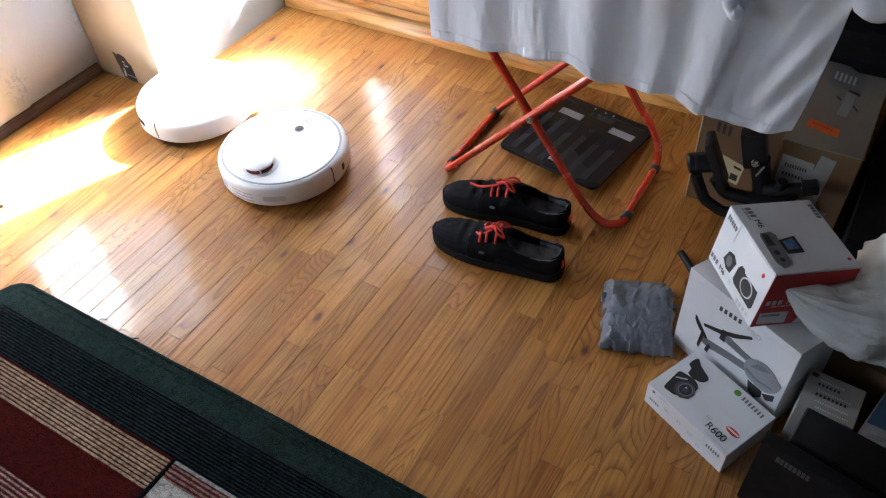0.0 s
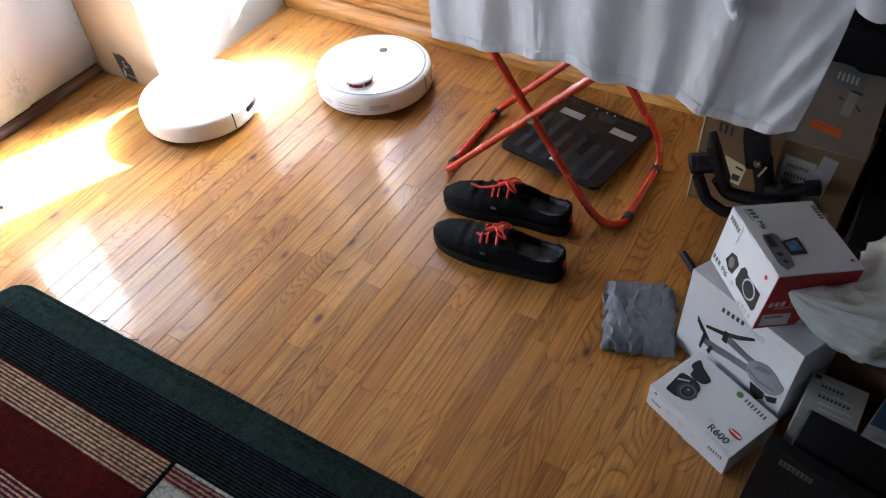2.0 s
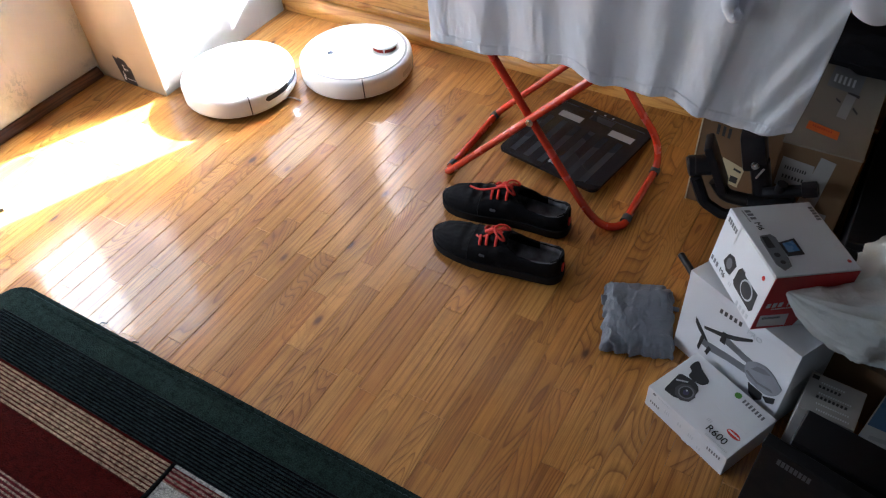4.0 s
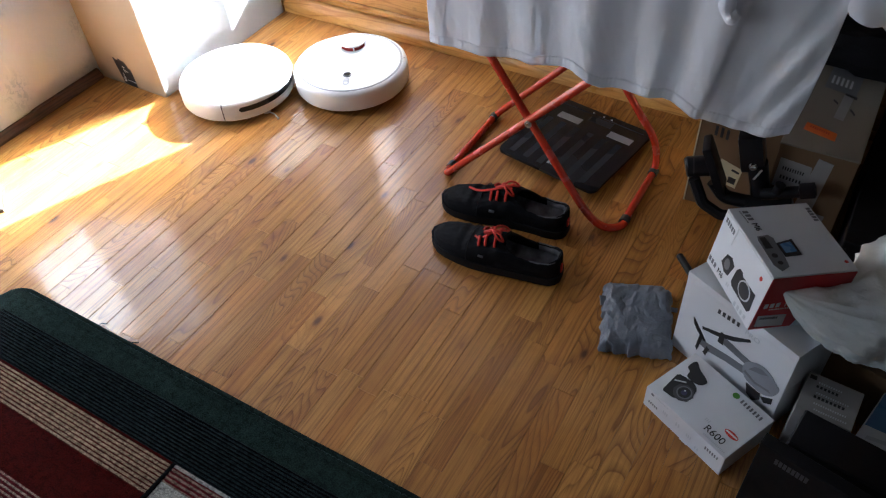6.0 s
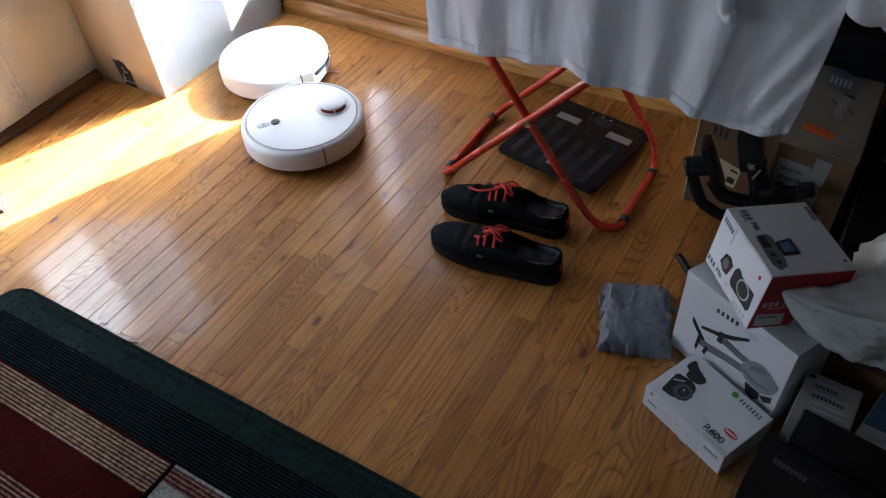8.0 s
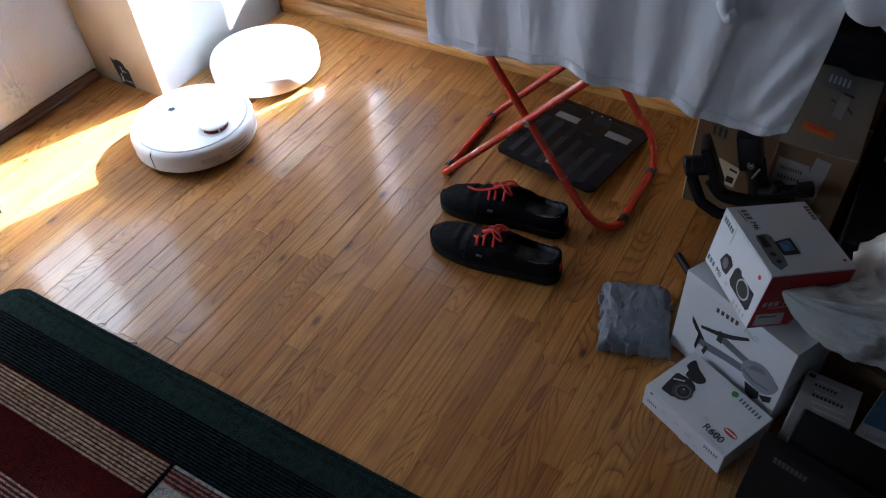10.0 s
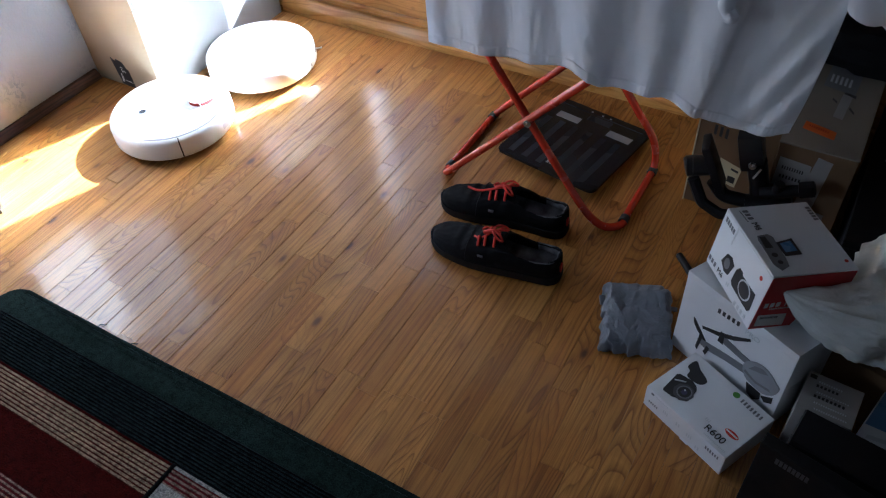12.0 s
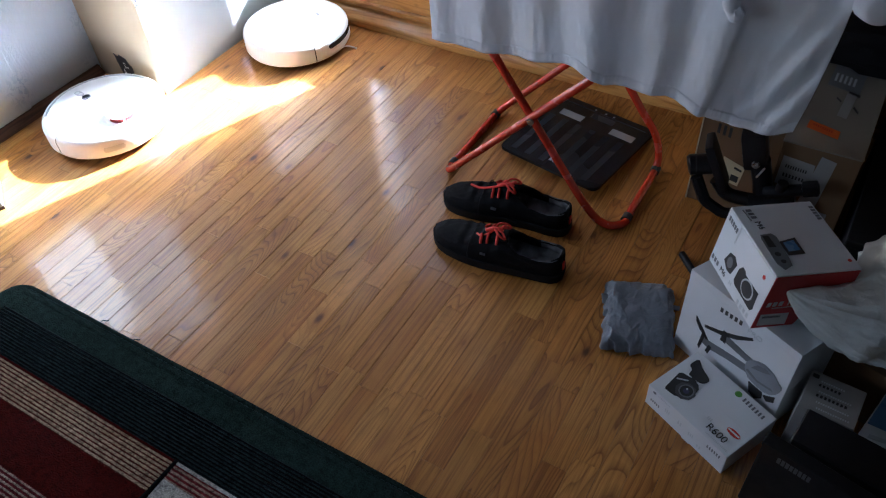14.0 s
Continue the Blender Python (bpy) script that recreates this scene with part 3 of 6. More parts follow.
# ---------------------------------------------------------------- robot vacuums
def robot_body(ob, r, h, front):
    """Wheels, base, body and bumper shared by both robots; front: half the bumper's angle. x points forward."""
    part("base", lathe_bm([(0.0001, 0.012), (r - 0.016, 0.012), (r - 0.012, 0.017), (r - 0.012, 0.02), (0.0001, 0.02)], 64), "black_plastic", ob, "dark underside")
    side = [(r - 0.013, 0.017), (r - 0.003, 0.019), (r, 0.024), (r, h - 0.016), (r - 0.002, h - 0.008), (r - 0.006, h - 0.003), (r - 0.013, h)]
    inner = [(r - 0.016, h - 0.002), (r - 0.016, 0.019), (r - 0.013, 0.017)]
    gap = 0.55
    part("body", lathe_bm(side + inner, 90, front + gap, 360 - front - gap), "white_plastic", ob, "", True)
    bumper = part("bumper", lathe_bm([(x + 0.0008 if x > r - 0.01 else x, z) for x, z in side] + inner, 110, -front + gap, front - gap), "white_plastic", ob, "", True)
    part("seam_backing", lathe_bm([(r - 0.007, 0.019), (r - 0.005, h - 0.006)], 90), "rubber", ob, "dark gap behind the bumper")
    for s in (-1, 1):
        w = tube_bm([(0.0, s * 0.112 - 0.012, 0.033), (0.0, s * 0.112 + 0.012, 0.033)], 0.033, 20)
        for v in w.verts:
            v.co.z = min(v.co.z, 0.03)
        part("wheel", w, "rubber", ob, "black rubber drive wheel")
    part("caster", tube_bm([(0.125, -0.008, 0.013), (0.125, 0.008, 0.013)], 0.013, 14), "rubber", ob)
    return bumper


def arc_strip(r, a0, a1, z0, z1, depth=0.0012, seg=40, end=0.0):
    """A thin curved strip on a cylinder about z, with rounded ends."""
    bm = bmesh.new()
    rows = []
    for i in range(seg + 1):
        t = i / seg
        a = radians(a0 + (a1 - a0) * t)
        d = min(t, 1 - t) * radians(abs(a1 - a0)) * r
        k = 1.0 if end <= 0 or d >= end else math.sqrt(max(0.02, 1 - (1 - d / end) ** 2))
        zm, hz = (z0 + z1) / 2, (z1 - z0) / 2 * k
        c, s = math.cos(a), math.sin(a)
        rows.append([bm.verts.new((q * c, q * s, z)) for q, z in ((r - 0.002, zm - hz), (r + depth, zm - hz), (r + depth, zm + hz), (r - 0.002, zm + hz))])
    for p, q in zip(rows, rows[1:]):
        for j in range(3):
            bm.faces.new((p[j], q[j], q[j + 1], p[j + 1]))
    bmesh.ops.recalc_face_normals(bm, faces=bm.faces)
    return bm


def plate_bm(poly, z0, z1, bevel=0.0):
    bm = bmesh.new()
    top = [bm.verts.new((x, y, z1)) for x, y in poly]
    low = [bm.verts.new((x, y, z0)) for x, y in poly]
    bm.faces.new(top)
    bm.faces.new(low[::-1])
    k = len(poly)
    for i in range(k):
        bm.faces.new((low[i], low[(i + 1) % k], top[(i + 1) % k], top[i]))
    if bevel:
        es = [e for e in bm.edges if all(abs(v.co.z - z1) < 1e-7 for v in e.verts)]
        bmesh.ops.bevel(bm, geom=es, offset=bevel, segments=2, affect="EDGES")
    return bm


def pill(cx, cy, lx, ly, n=10):
    """A stadium outline, long in x."""
    r, k = ly / 2, lx / 2 - ly / 2
    a = [(cx + k + r * math.cos(t), cy + r * math.sin(t)) for t in (math.pi * (i / n - 0.5) for i in range(n + 1))]
    b = [(cx - k + r * math.cos(t), cy + r * math.sin(t)) for t in (math.pi * (i / n + 0.5) for i in range(n + 1))]
    return a + b


def turret_robot():
    r, h = 0.177, 0.081
    ob = thing("robot_vacuum", pose(0, 0, 0), "round white robot vacuum with a laser turret, driving over the parquet", "robot vacuum", "robot vacuums")
    bumper = robot_body(ob, r, h, 94)
    part("rim_groove", lathe_bm([(0.1640, h + 0.0002), (0.1605, h - 0.002), (0.1570, h + 0.0002)], 90), "grey_plastic", ob, "grey line round the lid")
    part("rim", lathe_bm([(0.1636, h), (r - 0.012, h)], 90), "white_gloss", ob, "", True)
    part("lid", lathe_bm([(0.0001, h + 0.0018), (0.10, h + 0.0016), (0.15, h + 0.0010), (0.1572, h), (0.1572, h - 0.006)], 90), "white_gloss", ob, "glossy white lid", True)
    part("turret_well", lathe_bm([(0.051, h + 0.0012), (0.050, h + 0.0032), (0.046, h + 0.0036), (0.0435, h + 0.002)], 56), "white_gloss", ob, "", True, pose(-0.094, 0, 0))
    turret = part("laser_turret", lathe_bm([(0.040, h + 0.0135), (0.0415, h + 0.0150), (0.0415, h + 0.0185), (0.039, h + 0.0205), (0.0001, h + 0.0215)], 56), "white_gloss", ob, "raised round laser turret", True, pose(-0.094, 0, 0))
    part("turret_window", lathe_bm([(0.0385, h + 0.001), (0.0385, h + 0.0136)], 48), "red_ring", turret, "dark red window ring")
    for k in range(5):
        part("turret_strut", box_bm(0.0375, 0.0402, -0.002, 0.002, h + 0.001, h + 0.0138), "white_gloss", turret, "", False, pose(0, 0, 0, 0, 0, 72 * k + 10))
    lens = part("camera_lens", lathe_bm([(0.0001, h + 0.0026), (0.006, h + 0.0030), (0.0115, h + 0.0040), (0.0130, h + 0.0036), (0.0135, h + 0.0010)], 32), "dark_grey", ob, "dark round camera lens", True, pose(0.077, 0, 0))
    part("glass", lathe_bm([(0.0001, h + 0.0044), (0.0100, h + 0.0042)], 24), "black_gloss", lens)
    button = part("button", plate_bm(pill(0.112, 0, 0.036, 0.019), h, h + 0.0024, 0.0006), "grey_plastic", ob, "grey oval button plate")
    part("power_button", plate_bm(disc(0.103, 0, 0.006, 0.006), h + 0.002, h + 0.0031), "light_grey", button)
    part("dock_button", plate_bm(disc(0.121, 0, 0.006, 0.006), h + 0.002, h + 0.0031), "light_grey", button)
    part("side_sensor", arc_strip(r + 0.0008, -81.2, -76.8, 0.037, 0.058, 0.0008, 10, 0.005), "black_gloss", bumper, "dark oval side sensor")
    for z in (0.031, 0.042, 0.053):
        part("vent_slot", arc_strip(r, 168, 191, z - 0.0012, z + 0.0012, 0.0006, 20), "grey_plastic", ob, "narrow exhaust slot")
    for s in (-1, 1):
        part("speaker_grille", arc_strip(r, 180 + s * 20, 180 + s * 40, 0.036, 0.053, 0.0004, 20, 0.004), "light_grey", ob, "fine grey speaker grille")
    return ob


def slot_robot():
    r, h = 0.175, 0.080
    ob = thing("robot_vacuum", pose(0, 0, 0), "round white robot vacuum with a black sensor slot, driving around", "robot vacuum", "robot vacuums")
    bumper = robot_body(ob, r, h, 92)
    part("lid", lathe_bm([(0.0001, h + 0.0035), (0.08, h + 0.0030), (0.14, h + 0.0018), (0.1575, h + 0.0006), (0.1628, h)], 90), "white_gloss", ob, "plain white domed lid", True)
    part("sensor_slot", arc_strip(r + 0.0012, -76, 76, 0.047, 0.0635, 0.0006, 70, 0.008), "black_gloss", bumper, "long black sensor slot")
    part("bumper_lip", arc_strip(r + 0.0008, -84, 84, 0.026, 0.035, 0.0012, 60, 0.004), "white_plastic", bumper, "", True)
    part("button", plate_bm(pill(0.084, 0, 0.008, 0.020), h + 0.002, h + 0.0042, 0.0005), "grey_plastic", ob, "small dark button on the lid")
    part("lid_notch", plate_bm(pill(-0.158, 0, 0.004, 0.010), h - 0.001, h + 0.0012), "light_grey", ob)
    brush = part("side_brush", lathe_bm([(0.0001, 0.011), (0.012, 0.011), (0.012, 0.006), (0.0001, 0.005)], 20), "light_grey", ob, "three-armed side brush", False, pose(0.105, -0.112, 0))
    for k in range(3):
        part("bristle", tube_bm(smooth_path([(0.008, 0, 0.008), (0.030, 0.003, 0.006), (0.054, -0.005, 0.003)], 4), [0.0022] * 4 + [0.0022] * 4 + [0.0036], 6), "light_grey", brush, "", True, pose(0, 0, 0, 0, 0, 120 * k - 35))
    return ob


robot_a, robot_b = turret_robot(), slot_robot()

# ---------------------------------------------------------------- rug
RUG_Y = 0.505
rug = thing("rug", pose(0, 0, 0), "low-pile rug with green border, dark ribs and red field", "rug")


def rug_strip(name, x0, x1, y0, y1, material, ribs=0, top=0.011, label=""):
    """One flat or ribbed band of the rug."""
    bm = bmesh.new()
    nx = max(2, int((x1 - x0) / 0.06))
    ys = []
    if ribs:
        for k in range(ribs):
            w = (y1 - y0) / ribs
            ys += [(y0 + w * k + w * f, top - 0.003 + 0.003 * q) for f, q in ((0.0, 0.0), (0.25, 0.85), (0.5, 1.0), (0.75, 0.85))]
        ys.append((y1, top - 0.003))
    else:
        ys = [(y0, top), (y1, top)] if y1 - y0 < 0.02 else [(y0, top)] + [(y0 + (y1 - y0) * k / 4, top) for k in range(1, 4)] + [(y1, top)]
    ys = [(ys[0][0], 0.0)] + ys + [(ys[-1][0], 0.0)]
    rows = []
    for i in range(nx + 1):
        x = x0 + (x1 - x0) * i / nx
        rows.append([bm.verts.new((x, y + 0.0012 * noise.noise((x * 9, y * 3, 1.0)), z + (0.0008 * noise.noise((x * 12, y * 12, 4.0)) if z else 0.0))) for y, z in ys])
    for p, q in zip(rows, rows[1:]):
        for j in range(len(ys) - 1):
            bm.faces.new((p[j], q[j], q[j + 1], p[j + 1]))
    bm.faces.new(rows[0])
    bm.faces.new(rows[-1][::-1])
    bmesh.ops.recalc_face_normals(bm, faces=bm.faces)
    return part(name, bm, material, rug, label, True)


RX = 1.05


def stitch(x):
    """One thread of the binding seam."""
    part("stitch", tube_bm([(x, RUG_Y - 0.0105, 0.0100), (x + 0.003, RUG_Y - 0.0100, 0.0117), (x + 0.008, RUG_Y - 0.0100, 0.0117), (x + 0.011, RUG_Y - 0.0105, 0.0100)], 0.0009, 5), "rug_stitch", rug)


outline = [(-1.615, FRONT + 0.3), (RX, FRONT + 0.3), (RX, RUG_Y)] + [(-1.615 + 0.05 * (1 - math.sin(t)), RUG_Y - 0.05 * (1 - math.cos(t))) for t in (math.pi / 2 * k / 6 for k in range(7))]
part("border", plate_bm(outline, 0.0, 0.0095, 0.003), "rug_green", rug, "plain dark green pile border")
rug_strip("piping", -1.56, RX, RUG_Y - 0.009, RUG_Y + 0.001, "rug_green", 1, 0.0135, "stitched green edge")
rug_strip("binding", -1.56, RX, RUG_Y - 0.027, RUG_Y - 0.011, "rug_green", 1, 0.0128, "folded green edge binding")
for k in range(150):
    x = -1.555 + 0.0137 * k
    if x < 0.2:
        stitch(x)
rug_strip("dark_band", -1.565, RX, 0.330, 0.431, "rug_dark", 14, 0.0135, "charcoal ribbed band")
rug_strip("red_line", -1.50, -0.908, 0.325, 0.330, "rug_red", 0, 0.013, "thin red line")
rug_strip("beige_band", -1.50, -0.908, 0.253, 0.325, "rug_beige", 9, 0.0135, "beige and red ribbed band")
rug_strip("red_field", -1.50, -0.912, 0.150, 0.253, "rug_red", 0, 0.0125, "plain wine-red field")
rug_strip("beige_band", -1.50, -0.912, 0.078, 0.150, "rug_wine", 8, 0.0135, "wine and beige ribbed band")
rug_strip("lower_field", -1.50, -0.912, -0.9, 0.078, "rug_red", 0, 0.0125)
rug_strip("wine_band", -0.898, RX, 0.290, 0.324, "rug_wine", 4, 0.0135, "wine ribbed band")
rug_strip("pale_line", -0.898, RX, 0.324, 0.330, "rug_pale", 0, 0.013, "pale line")
rug_strip("pale_block", -0.898, -0.72, 0.246, 0.290, "rug_pale", 0, 0.0125, "pale block")
rug_strip("wine_block", -0.72, RX, 0.246, 0.290, "rug_red", 0, 0.0125)
rug_strip("beige_band", -0.898, RX, 0.174, 0.246, "rug_beige", 8, 0.0135)
rug_strip("lower_field", -0.898, RX, -0.9, 0.174, "rug_red", 0, 0.0125)
part("join_line", tube_bm([(-0.903, 0.331, 0.0105), (-0.904, 0.29, 0.0105), (-0.906, 0.24, 0.0105), (-0.905, -0.4, 0.0105)], 0.0055, 8), "rug_black", rug, "black woven line")
for x, y in ((-1.318, 0.512), (-1.21, 0.507)):
    part("loose_thread", tube_bm(smooth_path([(x, y - 0.006, 0.010), (x + 0.003, y, 0.012), (x + 0.008, y + 0.006, 0.006), (x + 0.005, y + 0.010, 0.002)], 4), 0.0011, 6), "rug_green", rug)

# ---------------------------------------------------------------- tall carton in the corner
cx0, cx1, cy0, cy1, ch = -2.160, -1.860, 1.266, 1.862, 0.62
carton = thing("cardboard_box", pose(0, 0, 0), "large tan cardboard box standing in the corner on the parquet", "cardboard box")
part("carton_body", box_bm(cx0, cx1, cy0, cy1, 0, ch, 0.003, 2), "cardboard", carton)
part("flap", box_bm(cx0 + 0.004, cx1 - 0.004, cy0 + 0.004, (cy0 + cy1) / 2 - 0.002, ch, ch + 0.004), "cardboard", carton)
part("flap", box_bm(cx0 + 0.004, cx1 - 0.004, (cy0 + cy1) / 2 + 0.002, cy1 - 0.004, ch, ch + 0.004), "cardboard", carton)
O, U, V = (cx0, cy0, 0), (0.3, 0, 0), (0, 0, 0.3)
part("black_label", print_bm(O, U, V, [[(0.335, 0.33), (0.40, 0.30), (0.415, 0.33), (0.505, 0.305), (0.535, 0.235), (0.565, 0.225), (0.575, 0.008), (0.47, 0.008), (0.385, 0.022)]]), "ink", carton, "torn black printed label with white marks")
part("label_marks", print_bm(O, U, V, bars(0.425, 0.045, 0.44, 0.12, 3, 0.02) + [[(0.40, 0.05), (0.408, 0.048), (0.43, 0.155), (0.422, 0.158)], [(0.412, 0.05), (0.42, 0.046), (0.436, 0.11), (0.43, 0.115)], [(0.44, 0.235), (0.475, 0.225), (0.475, 0.235), (0.45, 0.245)], [(0.47, 0.19), (0.51, 0.18), (0.51, 0.19), (0.47, 0.20)], [(0.45, 0.21), (0.46, 0.17), (0.467, 0.17), (0.457, 0.215)], [(0.45, 0.075), (0.57, 0.065), (0.57, 0.07), (0.45, 0.08)]], 0.0014), "paper", carton)
part("pale_side", print_bm((cx1, cy0 + 0.004, 0), (0, cy1 - cy0 - 0.008, 0), (0, 0, ch), [[(0, 0.004), (1, 0.004), (1, 0.995), (0, 0.995)]], 0.0006), "pale_board", carton, "white-coated long side")
part("handle_slot", print_bm((cx1, cy0, 0), (0, 0.3, 0), (0, 0, 0.4), [pill(0.03, 0.80, 0.018, 0.10)[::-1]], 0.0012), "ink", carton, "dark slit near the edge")
side_block = thing("grey_box", pose(-1.945, 0.672, 0, 0, 0, -33), "small grey-blue plastic box standing in the sun", "box")
part("casing", box_bm(-0.06, 0.06, -0.028, 0.028, 0, 0.036, 0.003, 2), "slate_plastic", side_block)
part("base_strip", box_bm(-0.061, 0.061, -0.029, 0.029, 0, 0.010), "black_plastic", side_block)

# ---------------------------------------------------------------- ironing board under the coat
board = thing("ironing_board", pose(0, 0, 0), "folding board on crossed red steel tube legs, hidden under a coat", "ironing board")
YF, YB, TR = 1.327, 1.612, 0.0098
XL, XR, XM, ZM = -0.870, -0.375, -0.618, 0.268
TOPZ = 0.84


def leg_loop(name, xf, s, dy):
    """A bent tube: up, along the floor, and up again; s: the way in which it rises."""
    k = abs(XM - xf) / ZM
    xt = xf + s * k * TOPZ
    y0, y1 = YF + dy, 1.637 if s > 0 else 1.606
    if s > 0:
        pts = rounded([(xt, y0, TOPZ), (xf, y0, TR), (xf, y1, TR), (xt, y1, TOPZ)], 0.034, 8)
    else:
        rear = [(xf, y1 - 0.045, TR), (xf, y1 - 0.018, TR + 0.003), (xf - 0.003, y1 - 0.001, 0.035), (xf - 0.011, y1 + 0.003, 0.075), (xf - 0.027, y1 + 0.002, 0.113), (xf - 0.058, y1, 0.157), (xf - 0.107, y1, 0.226), (-0.91, y1, TOPZ)]
        up = [(-0.624 - (z - 0.265) / 1.444, y0, z) for z in (TOPZ, 0.55, 0.265, 0.15, 0.095)]
        bend = [(-0.478, y0, 0.056), (-0.458, y0, 0.033), (-0.434, y0 - 0.003, 0.017), (-0.408, y0 - 0.003, 0.0105), (-0.386, y0 + 0.008, TR), (-0.373, y0 + 0.030, TR), (xf, y0 + 0.075, TR), (xf, y0 + 0.15, TR)]
        pts = smooth_path(up + bend + rear, 6)
    return part(name, tube_bm(pts, TR, 14), "red_paint", board, "glossy red bent steel tube leg", True)


la, lb = leg_loop("leg_frame", XL, 1, 0.0), leg_loop("leg_frame", XR, -1, 0.010)
for leg, x, dy in ((la, XL, 0.0), (lb, XR, 0.010)):
    for y in ((1.371, 1.618) if leg is la else (1.378, 1.584)):
        part("foot_cap", tube_bm([(x, y - 0.010, TR + 0.0005), (x, y + 0.010, TR + 0.0005)], 0.0125, 14), "rubber", leg, "black rubber foot", True)
for y in (YF + 0.012, YB - 0.012):
    part("rivet", tube_bm([(XM, y - 0.026, ZM), (XM, y + 0.026, ZM)], 0.0055, 12), "steel", board, "steel rivet at the crossing", True)
    part("washer", tube_bm([(XM, y - 0.024, ZM), (XM, y - 0.022, ZM)], 0.009, 14), "steel", board)
part("board_top", plate_bm(pill(-0.56, (YF + YB) / 2, 1.18, 0.31, 12), TOPZ, TOPZ + 0.02, 0.004), "black_board", board)

# ---------------------------------------------------------------- white coat over the board
HEM = [(-0.828, 0.470), (-0.693, 0.476), (-0.574, 0.487), (-0.512, 0.498), (-0.482, 0.499), (-0.457, 0.490), (-0.426, 0.476), (-0.367, 0.476), (-0.301, 0.482), (-0.261, 0.474), (-0.231, 0.462), (-0.175, 0.450), (-0.134, 0.449), (-0.094, 0.454), (-0.066, 0.466)]


def ridge(u, c, rise, fall):
    """A fold with its own slope on either side."""
    return math.exp(-((u - c) / (rise if u < c else fall)) ** 2)


def coat_fold(u, w):
    """How far the cloth bulges forward: a few broad folds, creases, puckered hem and the overlapping front edge."""
    f = 0.022 * ridge(u, 0.492 - 0.03 * w, 0.085, 0.055) + 0.010 * ridge(u, 0.17 - 0.02 * w, 0.07, 0.05) + 0.009 * ridge(u, 0.33 - 0.03 * w, 0.06, 0.06)
    f += 0.010 * ridge(u, 0.655 - 0.02 * w, 0.05, 0.03) + 0.016 * ridge(u, 0.765 + 0.02 * w, 0.05, 0.06)
    f += 0.009 / (1 + math.exp(max(-50.0, min(50.0, 420 * (u - 0.788 - 0.04 * w)))))
    side = min(1.0, max(0.0, (u - 0.80) * 9))
    q = u - 0.22 * w
    f += side * (0.012 * ridge(q, 0.865, 0.022, 0.035) + 0.010 * ridge(q, 0.935, 0.025, 0.03) + 0.007 * ridge(q, 0.80, 0.02, 0.03))
    f += 0.0025 * math.sin(u * 41 + w * 3) * (0.4 + 0.6 * (1 - w)) + 0.004 * abs(noise.noise((u * 14, w * 3, 0)))
    f += 0.0013 * (1 - 2 * abs(noise.noise((u * 26 + w * 5, w * 7 - u * 4, 5.0)))) + 0.0005 * (1 - 2 * abs(noise.noise((u * 60 + w * 9, w * 16, 8.0))))
    f += 0.0005 * math.sin(u * 420 + 7 * math.sin(u * 47)) * math.exp(-((w - 0.035) / 0.03) ** 2)
    return f


def coat_mesh():
    """The hanging front panel: soft folds that deepen towards the hem, laid back over the board on top."""
    bm = bmesh.new()
    nu, nv = 420, 96
    hx, hz = [p[0] for p in HEM], [p[1] for p in HEM]
    rows = []
    for i in range(nu + 1):
        u = i / nu
        xb = hx[0] + (hx[-1] - hx[0]) * u
        zb = float(np.interp(xb, hx, hz))
        xt = -0.826 + 0.790 * u
        col = []
        for j in range(nv + 1):
            v = j / nv
            if v < 0.8:
                w = v / 0.8
                lean = 1 - (1 - w) ** 2.2
                x = xb + (xt - xb) * lean
                z = zb + (0.872 - zb) * w
                d = (1 - w) * 0.55 + 0.45
                fold = coat_fold(u, w)
                y = 1.262 + 0.02 * w - fold * d - 0.012 * math.sin(math.pi * w)
                if w < 0.04:
                    y -= 0.0022
            else:
                w = (v - 0.8) / 0.2
                x, z = xt, 0.872 + 0.006 * math.sin(w * 3.1) + 0.004 * noise.noise((u * 20, w * 6, 3))
                y = 1.282 + 0.30 * w
            col.append(bm.verts.new((x, y, z)))
        rows.append(col)
    for p, q in zip(rows, rows[1:]):
        for j in range(nv):
            bm.faces.new((p[j], q[j], q[j + 1], p[j + 1]))
    return bm


def solid(ob, t, levels=0):
    m = ob.modifiers.new("thickness", "SOLIDIFY")
    m.thickness, m.offset = t, 0.0
    if levels:
        s = ob.modifiers.new("smooth", "SUBSURF")
        s.levels = s.render_levels = levels
    return ob


coat = thing("coat", pose(0, 0, 0), "white cotton coat draped over the board, hem hanging down", "coat")
panel_cloth = solid(part("coat_panel", coat_mesh(), "cotton", coat, "", True), 0.0016)
for dz in (0.0195, 0.0215):
    pts = []
    for i in range(301):
        u = i / 300
        xb = HEM[0][0] + (HEM[-1][0] - HEM[0][0]) * u
        zb = float(np.interp(xb, [p[0] for p in HEM], [p[1] for p in HEM]))
        w = dz / (0.872 - zb)
        x = xb + (-0.826 + 0.790 * u - xb) * (1 - (1 - w) ** 2.2)
        fold = coat_fold(u, w)
        y = 1.262 + 0.02 * w - fold * ((1 - w) * 0.55 + 0.45) - 0.012 * math.sin(math.pi * w) - (0.0022 if w < 0.04 else 0)
        pts.append((x, y - 0.0016, zb + dz))
    part("hem_seam", tube_bm(pts, 0.0009, 5), "cotton", coat, "stitched hem line")
